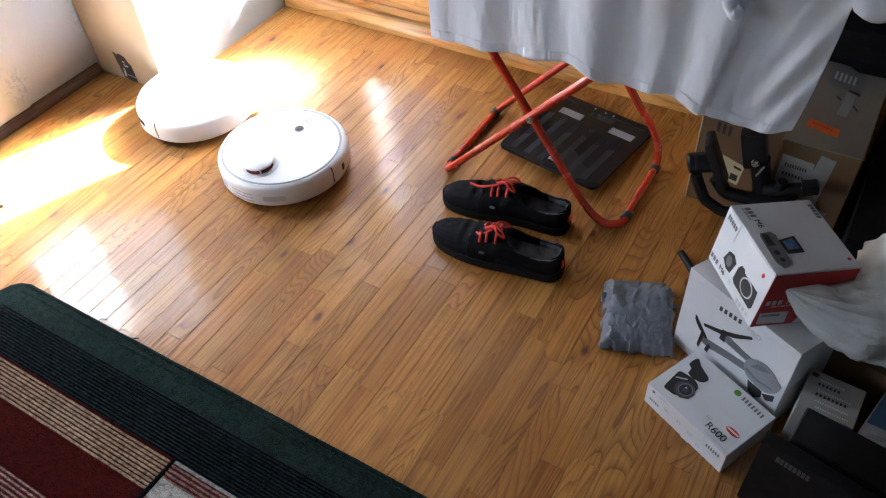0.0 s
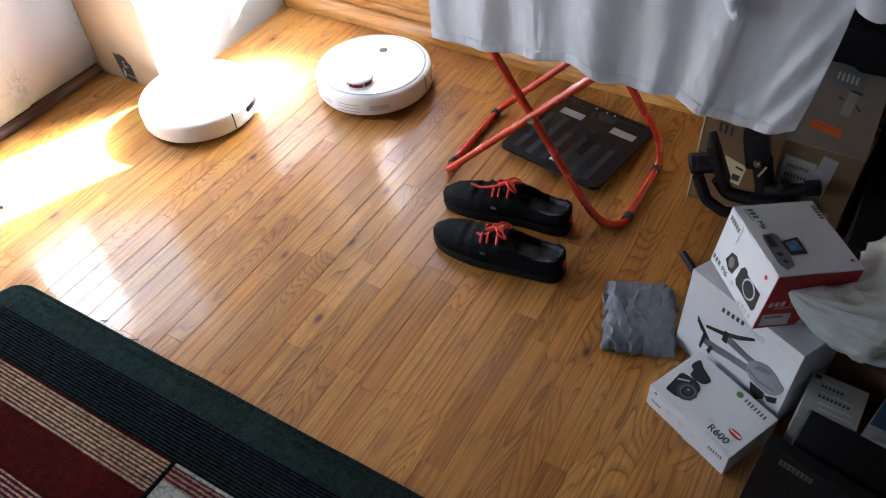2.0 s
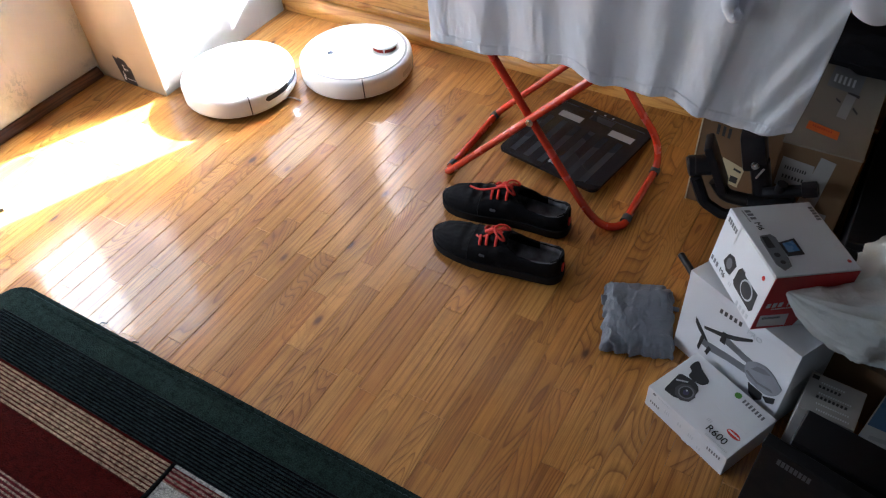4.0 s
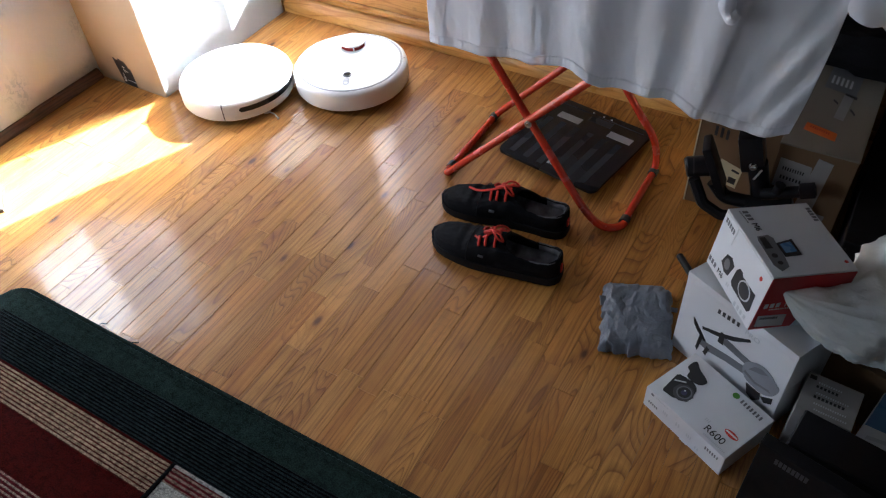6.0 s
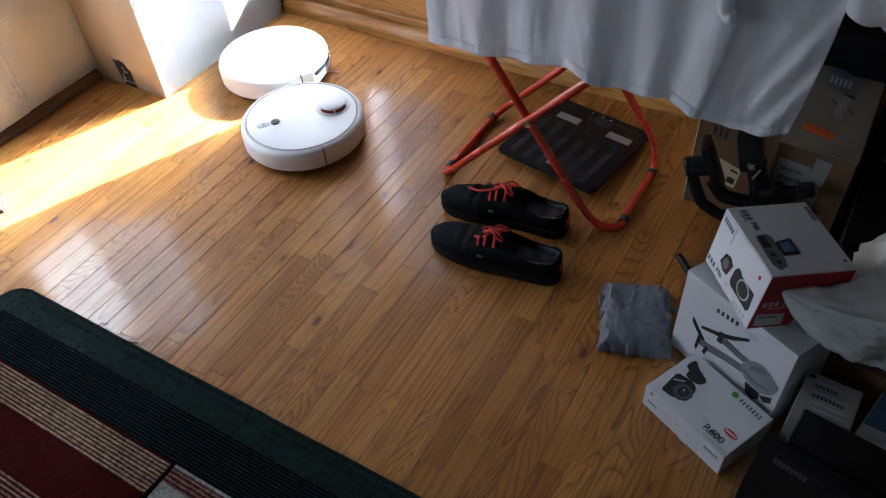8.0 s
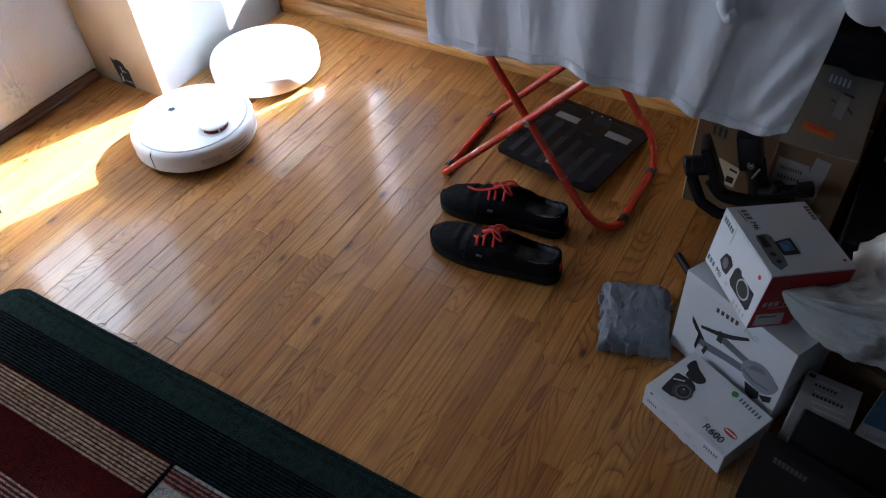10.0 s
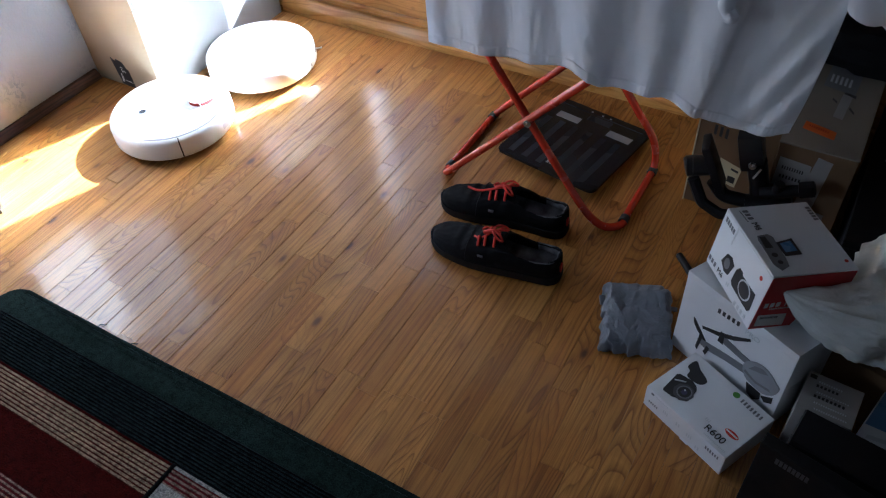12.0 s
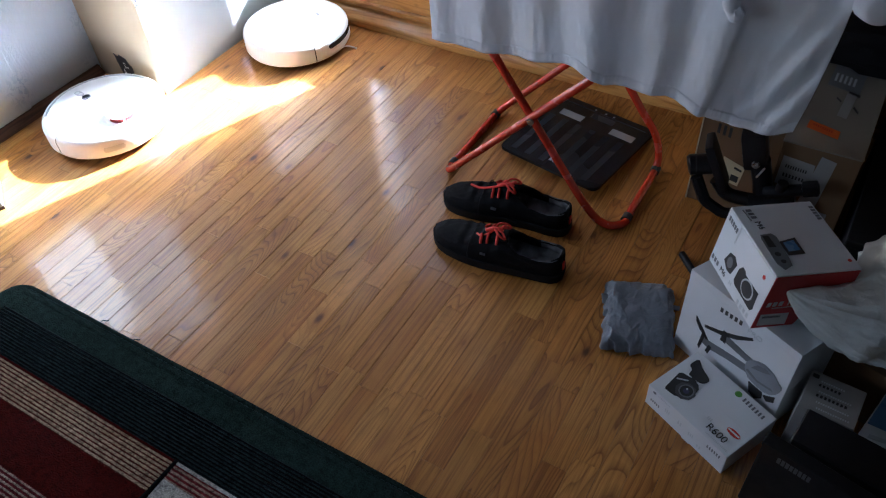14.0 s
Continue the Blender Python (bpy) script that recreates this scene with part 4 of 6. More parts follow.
# belt end hanging in front and the sleeve that slips over the end
belt = smooth_path([(-0.214, 1.250, 0.86), (-0.216, 1.243, 0.80), (-0.219, 1.235, 0.74), (-0.218, 1.229, 0.70), (-0.208, 1.225, 0.684), (-0.198, 1.229, 0.692)], 6)
part("belt", tube_bm(belt, [0.015 - 0.004 * i / len(belt) + 0.002 * math.sin(i * 0.8) for i in range(len(belt))], 10), "cotton", coat, "twisted cloth belt end", True)
bm = bmesh.new()
rows = []
for i in range(31):
    t = i / 30
    c = Vector((-0.030, 1.262, 0.770)).lerp(Vector((0.20, 1.235, 0.762)), t) + Vector((0, 0, -0.014 * math.sin(t * 7)))
    r = 0.062 - 0.012 * t + 0.006 * math.sin(t * 22)
    rows.append([bm.verts.new(c + Vector((0.012 * math.sin(3 * a + t * 9), 0.45 * r * math.cos(a), r * math.sin(a) * (1 + 0.12 * math.sin(2 * a + t * 12))))) for a in (math.tau * k / 28 for k in range(28))])
for p, q in zip(rows, rows[1:]):
    for k in range(28):
        bm.faces.new((p[k], p[(k + 1) % 28], q[(k + 1) % 28], q[k]))
bm.faces.new(rows[0][::-1])
bm.faces.new(rows[-1])
part("sleeve", bm, "cotton", coat, "empty white sleeve", True)

# ---------------------------------------------------------------- bathroom scale
scale_ob = thing("bathroom_scale", pose(-0.605, 1.599, 0, 0, 0, -10.0), "black glass bathroom scale with metal contact strips on the floor", "bathroom scale")


def slab_outline(hx, hy, r, n=7):
    """A rectangle with rounded corners."""
    return [(cx + r * math.cos(a), cy + r * math.sin(a)) for cx, cy, q in ((hx - r, hy - r, 0), (r - hx, hy - r, 1), (r - hx, r - hy, 2), (hx - r, r - hy, 3)) for a in (math.pi / 2 * (q + k / n) for k in range(n + 1))]


part("base", plate_bm(slab_outline(0.144, 0.141, 0.020), 0.008, 0.017), "black_plastic", scale_ob)
part("glass_top", plate_bm(slab_outline(0.156, 0.154, 0.020), 0.017, 0.025, 0.002), "black_gloss", scale_ob, "black glass top")
for sx in (-1, 1):
    for sy in (-1, 1):
        part("foot", lathe_bm([(0.0001, 0.009), (0.016, 0.009), (0.016, 0.0), (0.0001, 0.0)], 20), "rubber", scale_ob, "", False, pose(sx * 0.115, sy * 0.112, 0))
for x in (-0.104, 0.060):
    part("contact_strip", box_bm(x - 0.004, x + 0.068, 0.068, 0.094, 0.0249, 0.0259), "strip_metal", scale_ob, "brushed metal contact strip")
part("display", box_bm(-0.026, 0.046, 0.102, 0.126, 0.0249, 0.0256), "sheen_grey", scale_ob, "dark grey display window")
for x in (-0.030, 0.004, 0.030):
    part("control_mark", box_bm(x - 0.0025, x + 0.0025, 0.1385, 0.1425, 0.0249, 0.0255), "light_grey", scale_ob, "small pale control mark")
part("edge_bar", box_bm(-0.135, 0.135, 0.131, 0.134, 0.0249, 0.0254), "sheen_grey", scale_ob)
# lighter stripes laid on the glass in place of its reflections
for k in range(6):
    part("sheen_line", box_bm(-0.128 + 0.045 * k, -0.110 + 0.045 * k, -0.135, 0.055, 0.0249, 0.0253), "sheen_grey", scale_ob, "grey stripe painted as a reflection on the glass")
part("logo", print_bm((-0.012, -0.122, 0.0252), (0.032, 0, 0), (0, 0.013, 0), bars(0, 0, 1, 0, 3, 0.8, 0.25)), "pale_ink", scale_ob, "small pale logo")


# ---------------------------------------------------------------- shoes
def shoe(m, flip, label):
    """A canvas shoe, toe towards -x, sole at z = 0."""
    L = 0.335
    ob = thing("shoe", m, label, "shoe", "pair of shoes")
    st = [0.0, 0.03, 0.08, 0.16, 0.26, 0.36, 0.46, 0.56, 0.66, 0.76, 0.86, 0.94, 0.985, 1.0]
    hw = [0.006, 0.026, 0.0385, 0.0475, 0.0515, 0.052, 0.0485, 0.0435, 0.040, 0.0385, 0.0380, 0.0345, 0.024, 0.010]
    bend = [0.010, 0.010, 0.009, 0.007, 0.004, 0.001, -0.002, -0.003, -0.003, -0.002, 0.0, 0.0, 0.0, 0.0]
    hh = [0.028, 0.041, 0.049, 0.054, 0.059, 0.068, 0.079, 0.084, 0.079, 0.071, 0.069, 0.074, 0.077, 0.076]
    us = [0.0, 0.01, 0.025] + [0.045 + 0.0125 * k for k in range(74)] + [0.965, 0.98, 0.992, 1.0]
    us = [u for u in us if u <= 1.0]
    us = sorted(set(us))

    def val(arr, u):
        return float(np.interp(u, st, arr))

    # sole
    bm = bmesh.new()
    rows = []
    for u in us:
        w, b = val(hw, u) + 0.0035, flip * val(bend, u)
        toe = 0.012 * max(0.0, 1 - u / 0.14) ** 2
        x = -L / 2 + L * (u * 1.012 - 0.006)
        rows.append([bm.verts.new((x, b - w * 0.96, toe)), bm.verts.new((x, b - w, toe + 0.006)), bm.verts.new((x, b - w, toe * 0.7 + 0.024)),
                     bm.verts.new((x, b + w, toe * 0.7 + 0.024)), bm.verts.new((x, b + w, toe + 0.006)), bm.verts.new((x, b + w * 0.96, toe))])
    for p, q in zip(rows, rows[1:]):
        for j in range(6):
            bm.faces.new((p[j], p[(j + 1) % 6], q[(j + 1) % 6], q[j]))
    bm.faces.new(rows[0])
    bm.faces.new(rows[-1][::-1])
    bmesh.ops.recalc_face_normals(bm, faces=bm.faces)
    part("sole", bm, "sole", ob, "black rubber sole", True)
    # upper, open above the heel
    bm = bmesh.new()
    nv = 48
    rows = []
    for u in us:
        w, b, h = val(hw, u), flip * val(bend, u), val(hh, u)
        x = -L / 2 + L * u
        row = []
        for k in range(nv + 1):
            t = math.pi * k / nv
            c, s = math.cos(t), math.sin(t)
            op = min(1.0, max(0.0, (u - 0.5) / 0.06))
            y = w * (abs(c) ** (0.75 - 0.25 * op)) * (1 if c > 0 else -1)
            z = 0.020 + (h - 0.020) * s ** (0.8 - 0.45 * op)
            crease = 0.0022 * noise.noise((u * 22, k * 0.35, flip * 3.0)) + (0.003 * math.sin(u * 60) * math.exp(-((u - 0.27) / 0.06) ** 2)) * s
            row.append(bm.verts.new((x, b + y, z + crease)))
        rows.append(row)
    for i, (p, q) in enumerate(zip(rows, rows[1:])):
        u = (us[i] + us[i + 1]) / 2
        for k in range(nv):
            mid = abs((k + 0.5) / nv - 0.5)
            lim = 0.27 * min(1.0, max(0.0, (u - 0.60) / 0.12)) ** 0.6 if u < 0.92 else 0.27 * max(0.0, (0.985 - u) / 0.065) ** 0.5
            if u > 0.60 and mid < lim:
                continue
            bm.faces.new((p[k], q[k], q[k + 1], p[k + 1]))
    bmesh.ops.recalc_face_normals(bm, faces=bm.faces)
    up = part("upper", bm, "canvas", ob, "black canvas upper", True)
    mod = up.modifiers.new("thickness", "SOLIDIFY")
    mod.thickness, mod.offset = 0.0045, -1.0
    # insole and lining
    bm = bmesh.new()
    rows = []
    for k in range(17):
        u = 0.40 + 0.57 * k / 16
        w, b = val(hw, u) - 0.006, flip * val(bend, u)
        rows.append([bm.verts.new((-L / 2 + L * u, b + s * w, 0.028 + 0.012 * abs(s) ** 2)) for s in (-1, -0.6, 0, 0.6, 1)])
    for p, q in zip(rows, rows[1:]):
        for j in range(4):
            bm.faces.new((p[j], q[j], q[j + 1], p[j + 1]))
    solid(part("insole", bm, "lining", ob, "grey patterned insole", True), 0.003)
    bm = bmesh.new()
    rows = []
    for k in range(13):
        u = 0.80 + 0.172 * k / 12
        w, b, h = val(hw, u) - 0.0055, flip * val(bend, u), val(hh, u)
        rows.append((Vector((-L / 2 + L * u, b + w, 0)), Vector((-L / 2 + L * u, b - w, 0)), h))
    ring = [(r[0], r[2]) for r in rows] + [(r[1], r[2]) for r in rows[::-1]]
    vs = [(bm.verts.new(p + Vector((0, 0, 0.03))), bm.verts.new(p + Vector((0, 0, h - 0.006)))) for p, h in ring]
    for p, q in zip(vs, vs[1:]):
        bm.faces.new((p[0], q[0], q[1], p[1]))
    solid(part("lining", bm, "lining", ob, "grey heel lining", True), 0.002)
    # tongue, side panels' seam, eyelet rows, laces
    pts = smooth_path([(-L / 2 + L * 0.40, flip * -0.002, 0.073), (-L / 2 + L * 0.50, flip * -0.003, 0.082), (-L / 2 + L * 0.60, flip * -0.003, 0.088)], 6)
    bm = bmesh.new()
    rows = [[bm.verts.new((p.x, p.y + s * 0.021, p.z + 0.004 - 0.006 * s * s)) for s in (-1, -0.5, 0, 0.5, 1)] for p in pts]
    for p, q in zip(rows, rows[1:]):
        for j in range(4):
            bm.faces.new((p[j], q[j], q[j + 1], p[j + 1]))
    solid(part("tongue", bm, "canvas", ob, "", True), 0.004)
    seam = [(-L / 2 + L * 0.335, s * val(hw, 0.335) * f + flip * 0.002, z) for s, f, z in ((-1, 1.03, 0.026), (-1, 0.98, 0.045), (-1, 0.70, 0.063), (1, 0.0, 0.0695), (1, 0.70, 0.063), (1, 0.98, 0.045), (1, 1.03, 0.026))]
    part("toe_seam", tube_bm(smooth_path(seam, 5), 0.0010, 6), "sole", ob, "stitched toe seam")
    b = flip * -0.002
    for u, z in ((0.415, 0.077), (0.465, 0.083), (0.535, 0.087)):
        x = -L / 2 + L * u
        for sgn in (-1, 1):
            pts = smooth_path([(x + 0.001, b + sgn * 0.032, z - 0.010), (x + 0.0005, b + sgn * 0.028, z - 0.004), (x - 0.001, b + sgn * 0.020, z + 0.001), (x - 0.003, b + sgn * 0.012, z + 0.002)], 4)
            part("lace", tube_bm(pts, 0.0034, 8), "lace", ob, "red lace", True)
    x = -L / 2 + L * 0.495
    part("lace_knot", tube_bm([(x - 0.022, b - 0.003, 0.086), (x - 0.006, b, 0.093), (x + 0.010, b + 0.002, 0.096), (x + 0.020, b, 0.094)], [0.004, 0.006, 0.005, 0.003], 10), "lace", ob, "red lace knot", True)
    for sgn in (-1, 1):
        loop = smooth_path([(x, b, 0.096), (x + 0.006, b + sgn * 0.012, 0.103), (x + 0.020, b + sgn * 0.022, 0.098), (x + 0.032, b + sgn * 0.020, 0.091), (x + 0.020, b + sgn * 0.008, 0.097), (x, b, 0.097)], 5)
        part("lace_loop", tube_bm(loop, 0.0026, 8), "lace", ob, "red lace bow", True)
    reach = 0.095 if flip < 0 else 0.045
    tail = [(x, b, 0.094), (x - reach * 0.35, b - 0.010, 0.082), (x - reach * 0.7, b - 0.012, 0.071), (x - reach, b - 0.004, 0.0665)]
    part("lace_end", tube_bm(smooth_path(tail, 6), 0.003, 8), "lace", ob, "loose red lace end", True)
    part("heel_tab", box_bm(L / 2 - 0.0015, L / 2 + 0.0022, -0.006, 0.006, 0.024, 0.046, 0.001), "lace", ob, "small red heel tab")
    part("side_tag", box_bm(-L / 2 + L * 0.43, -L / 2 + L * 0.47, -val(hw, 0.45) - 0.0012, -val(hw, 0.45) + 0.004, 0.046, 0.051, 0.0004), "lining", ob)
    return ob


shoe(pose(-0.606, 1.122, 0, 0, 0, 5.5), 1, "black canvas shoe with red laces, nearer the rug")
shoe(pose(-0.655, 1.270, 0, 0, 0, 5.0), -1, "black canvas shoe with loose red lace, beside its mate")


# ---------------------------------------------------------------- parcels, boxes and clutter
def crumpled(sx, sy, sz, seed, amp, levels=4, flat=2.4, sharp=1.0):
    """A crinkled, pillow-like bag resting on z = 0."""
    bm = bmesh.new()
    bmesh.ops.create_icosphere(bm, subdivisions=levels, radius=1.0)
    for v in bm.verts:
        p = v.co.copy()
        e = 2.0 / flat
        q = Vector([math.copysign(abs(c) ** e, c) for c in p])
        k = max(abs(p.x), abs(p.y), abs(p.z)) or 1
        q = q * (0.65 + 0.35 * (1 / k) ** 0.6)
        n1 = noise.noise(p * 1.7 + Vector((seed, 0, 0)))
        n2 = 1 - 2 * abs(noise.noise(p * 3.3 + Vector((0, seed, 0))))
        n3 = 1 - 2 * abs(noise.noise(p * 7.0 + Vector((0, 0, seed))))
        q *= 1 + amp * (0.8 * n1 + 0.55 * sharp * (n2 - 0.5) + 0.28 * sharp * (n3 - 0.5))
        v.co = Vector((q.x * sx / 2, q.y * sy / 2, q.z * sz / 2))
    lo = min(v.co.z for v in bm.verts)
    for v in bm.verts:
        v.co.z = max(0.0, v.co.z - lo - 0.12 * sz)
    return bm


parcel = thing("parcel", pose(-0.237, 1.092, 0, 0, 0, 18.6), "small grey plastic mailing bag, crumpled, lying on the parquet", "parcel")


def mailer_bm():
    """A flat mailing bag: pillow middle, thin crimped edges."""
    bm = bmesh.new()
    n = 72
    W, D = 0.152, 0.190
    grid = {}
    for i in range(n + 1):
        for j in range(n + 1):
            u, v = i / n * 2 - 1, j / n * 2 - 1
            f = max(0.0, 1 - abs(u) ** 9) ** 0.6 * max(0.0, 1 - abs(v) ** 9) ** 0.6
            r = 1 - 2 * abs(noise.noise((u * 2.1 + 3, v * 2.1, 0.3)))
            r2 = 1 - 2 * abs(noise.noise((u * 4.6, v * 4.6 + 5, 1.7)))
            h = 0.004 + f * (0.034 + 0.0030 * r + 0.0008 * r2 + 0.0004 * (1 - 2 * abs(noise.noise((u * 9 + v * 2, v * 9, 3.3)))))
            wob = 0.009 * noise.noise((u * 5, v * 5, 6.0))
            x, y = u * W / 2 * (1 + 0.03 * noise.noise((v * 3, 1, 0))) + wob, v * D / 2 * (1 + 0.03 * noise.noise((u * 3, 0, 2))) + wob
            grid[i, j] = (bm.verts.new((x, y, h)), bm.verts.new((x * 0.97, y * 0.97, 0.0)))
    for i in range(n):
        for j in range(n):
            a, b, c, d = grid[i, j], grid[i + 1, j], grid[i + 1, j + 1], grid[i, j + 1]
            bm.faces.new((a[0], b[0], c[0], d[0]))
            bm.faces.new((a[1], d[1], c[1], b[1]))
    edge = [(i, 0) for i in range(n)] + [(n, j) for j in range(n)] + [(i, n) for i in range(n, 0, -1)] + [(0, j) for j in range(n, 0, -1)]
    for p, q in zip(edge, edge[1:] + edge[:1]):
        bm.faces.new((grid[p][1], grid[q][1], grid[q][0], grid[p][0]))
    bmesh.ops.recalc_face_normals(bm, faces=bm.faces)
    return bm


part("bag", mailer_bm(), "mailer", parcel, "", True)
part("seal_flap", box_bm(-0.081, -0.066, 0.028, 0.056, 0.010, 0.014, 0.001), "mailer", parcel, "crimped sealed edge", False, pose(0, 0, 0, 0, 10, 8))
part("corner_fold", box_bm(0.062, 0.082, 0.048, 0.060, 0.006, 0.010, 0.001), "mailer", parcel, "", False, pose(0, 0, 0, 0, 0, -8))
part("hole", lathe_bm([(0.0001, 0.0), (0.0022, -0.001)], 12), "ink", parcel, "small black hole", False, pose(0.012, -0.012, 0.0395))

pen = thing("marker_pen", pose(-0.218, 1.326, 0.0085, 0, 0, -46.5), "slim black marker pen lying on the floor beside the boxes", "pen")
part("barrel", tube_bm([(0.040, 0, 0), (0.125, 0, 0), (0.130, 0, 0)], [0.0085, 0.0085, 0.006], 16), "black_plastic", pen, "", True)
part("cap", tube_bm([(0, 0, 0), (0.003, 0, 0), (0.042, 0, 0)], [0.006, 0.0084, 0.0084], 16), "black_plastic", pen, "", True)


def printed_box(name, m, w, d, h, material, label, category="box", bevel=0.0015):
    ob = thing(name, m, label, category)
    part("box_body", box_bm(-w / 2, w / 2, -d / 2, d / 2, 0, h, bevel, 2), material, ob)
    return ob


def lettering(text, size, material, parent, m, label=""):
    cu = bpy.data.curves.new("lettering", "FONT")
    cu.body, cu.size, cu.extrude = text, size, 0.0003
    cu.materials.append(M[material])
    ob = new("lettering", cu)
    ob.parent, ob.matrix_basis = parent, m
    return tagged(ob, label) if label else ob


# low white box with a dashboard camera on its lid
w, d, h = 0.197, 0.136, 0.062
low = printed_box("gadget_box", pose(-0.032, 0.921, 0, 0, 0, -25.2), w, d, h, "white_card", "flat white gadget box printed with a dashboard camera, on the floor")
O, U, V = (-w / 2, -d / 2, h), (w, 0, 0), (0, d, 0)
part("printed_body", print_bm(O, U, V, [[(0.115, 0.16), (0.13, 0.13), (0.24, 0.15), (0.27, 0.18), (0.36, 0.28), (0.36, 0.36), (0.335, 0.50), (0.30, 0.55), (0.23, 0.58), (0.10, 0.53), (0.08, 0.49)]]), "ink", low, "printed black camera body")
part("printed_barrel", print_bm(O, U, V, [[(0.27 + 0.105 * math.cos(math.tau * k / 8 + 0.3), 0.33 + 0.155 * math.sin(math.tau * k / 8 + 0.3)) for k in range(8)]], 0.0009), "dark_ink", low, "printed eight-sided lens barrel")
part("printed_lens", print_bm(O, U, V, [disc(0.275, 0.34, 0.075, 0.115)], 0.0011), "grey_ink", low)
part("printed_lens_glass", print_bm(O, U, V, [disc(0.275, 0.34, 0.062, 0.095)], 0.0013), "ink", low)
part("printed_lens_coating", print_bm(O, U, V, [disc(0.275, 0.335, 0.030, 0.046)], 0.0015), "violet_ink", low, "printed violet lens glass")
part("printed_highlight", print_bm(O, U, V, [disc(0.265, 0.37, 0.010, 0.014), [(0.11, 0.40), (0.20, 0.50), (0.205, 0.48), (0.115, 0.38)]], 0.0017), "pale_ink", low)
part("printed_mount", print_bm(O, U, V, [blob([(0.16, 0.58), (0.29, 0.60), (0.33, 0.70), (0.30, 0.76), (0.18, 0.82), (0.10, 0.89), (0.075, 0.84), (0.08, 0.72), (0.13, 0.68)])]), "ink", low, "printed black mount")
part("printed_logo", print_bm(O, U, V, [disc(0.60, 0.89, 0.036, 0.05)]), "green_ink", low, "round green logo")
part("printed_name", print_bm(O, U, V, bars(0.67, 0.845, 0.94, 0.825, 7, 0.07)), "grey_ink", low, "grey brand bars")
part("printed_skyline", print_bm(O, U, V, [[(0.45 + 0.05 * k, 0.50), (0.485 + 0.05 * k, 0.50), (0.485 + 0.05 * k, 0.58 + 0.05 * ((k * 7) % 4)), (0.45 + 0.05 * k, 0.58 + 0.05 * ((k * 7) % 4))] for k in range(10)], 0.0004), "white_card", low)
part("printed_badge", print_bm(O, U, V, [disc(0.865, 0.35, 0.075, 0.05)]), "red_ink", low, "red oval badge")
part("printed_badge_bar", print_bm(O, U, V, [[(0.80, 0.34), (0.93, 0.34), (0.93, 0.365), (0.80, 0.365)]], 0.0011), "paper", low)
lettering("R600", 0.0215, "ink", low, pose(-w / 2 + 0.655 * w, -d / 2 + 0.12 * d, h + 0.0004), "black model number")
part("printed_line", print_bm(O, U, V, bars(0.70, 0.05, 0.96, 0.05, 16, 0.025) + bars(0.60, 0.24, 0.66, 0.24, 3, 0.05)), "pale_ink", low)
O, U, V = (-w / 2, -d / 2, 0), (w, 0, 0), (0, 0, h)
part("printed_side", print_bm(O, U, V, [disc(0.09, 0.86, 0.02, 0.05)] + bars(0.06, 0.34, 0.19, 0.34, 5, 0.10) + bars(0.78, 0.62, 0.95, 0.64, 6, 0.14)), "grey_ink", low)
part("printed_side_marks", print_bm(O, U, V, bars(0.25, 0.45, 0.32, 0.45, 3, 0.16) + bars(0.42, 0.45, 0.48, 0.45, 2, 0.16) + bars(0.56, 0.4, 0.63, 0.4, 3, 0.16) + bars(0.68, 0.2, 0.74, 0.2, 2, 0.14) + bars(0.14, 0.84, 0.30, 0.84, 9, 0.05)), "pale_ink", low)
part("lid_tab", print_bm(O, U, V, [[(0.50, 0.0), (0.60, 0.0), (0.59, 0.10), (0.51, 0.10)]], 0.0012), "white_card", low, "tuck-in lid tab")

# tall white box with a folded-out drone
w, d, h = 0.256, 0.130, 0.234
tall = thing("drone_box", pose(-0.0064, 1.0755, 0, 0, 0, -25.5), "tall white box printed with a grey camera drone, on the floor", "box")
part("box_body", box_bm(-w / 2, w / 2, -d / 2, d / 2, 0, h - 0.018, 0.0015, 2), "white_card", tall)
bm = box_bm(-w / 2, w / 2, -d / 2, d / 2, h - 0.0182, h)
for v in bm.verts:
    if v.co.z > h - 0.009 and v.co.y > 0:
        v.co.z = h - 0.0165
part("lid", bm, "white_card", tall, "white lid lifted along its front edge")
O, U, V = (-w / 2, -d / 2, 0), (w, 0, 0), (0, 0, h)
part("printed_name", print_bm(O, U, V, bars(0.325, 0.80, 0.54, 0.83, 5, 0.05, 0.45)), "dark_ink", tall, "black brand bars")
lettering("PRO", 0.0175, "pale_ink", tall, pose(-w / 2 + 0.575 * w, -d / 2 - 0.0004, 0.81 * h, 90, 0, 0), "pale grey word")
part("printed_propeller", print_bm(O, U, V, [[(0.145, 0.55), (0.162, 0.54), (0.235, 0.46), (0.30, 0.385), (0.285, 0.365), (0.20, 0.43), (0.155, 0.49)], [(0.235, 0.525), (0.245, 0.495), (0.39, 0.555), (0.52, 0.64), (0.645, 0.768), (0.632, 0.79), (0.50, 0.68), (0.38, 0.600)]]), "ink", tall, "printed black propeller blades")
part("printed_arm", print_bm(O, U, V, [[(0.245, 0.365), (0.25, 0.30), (0.33, 0.29), (0.50, 0.345), (0.70, 0.385), (0.70, 0.47), (0.50, 0.43), (0.33, 0.385)], [(0.41, 0.58), (0.415, 0.53), (0.47, 0.515), (0.60, 0.505), (0.70, 0.50), (0.73, 0.57), (0.62, 0.575), (0.47, 0.60)]], 0.0009), "grey_ink", tall, "printed grey drone arms")
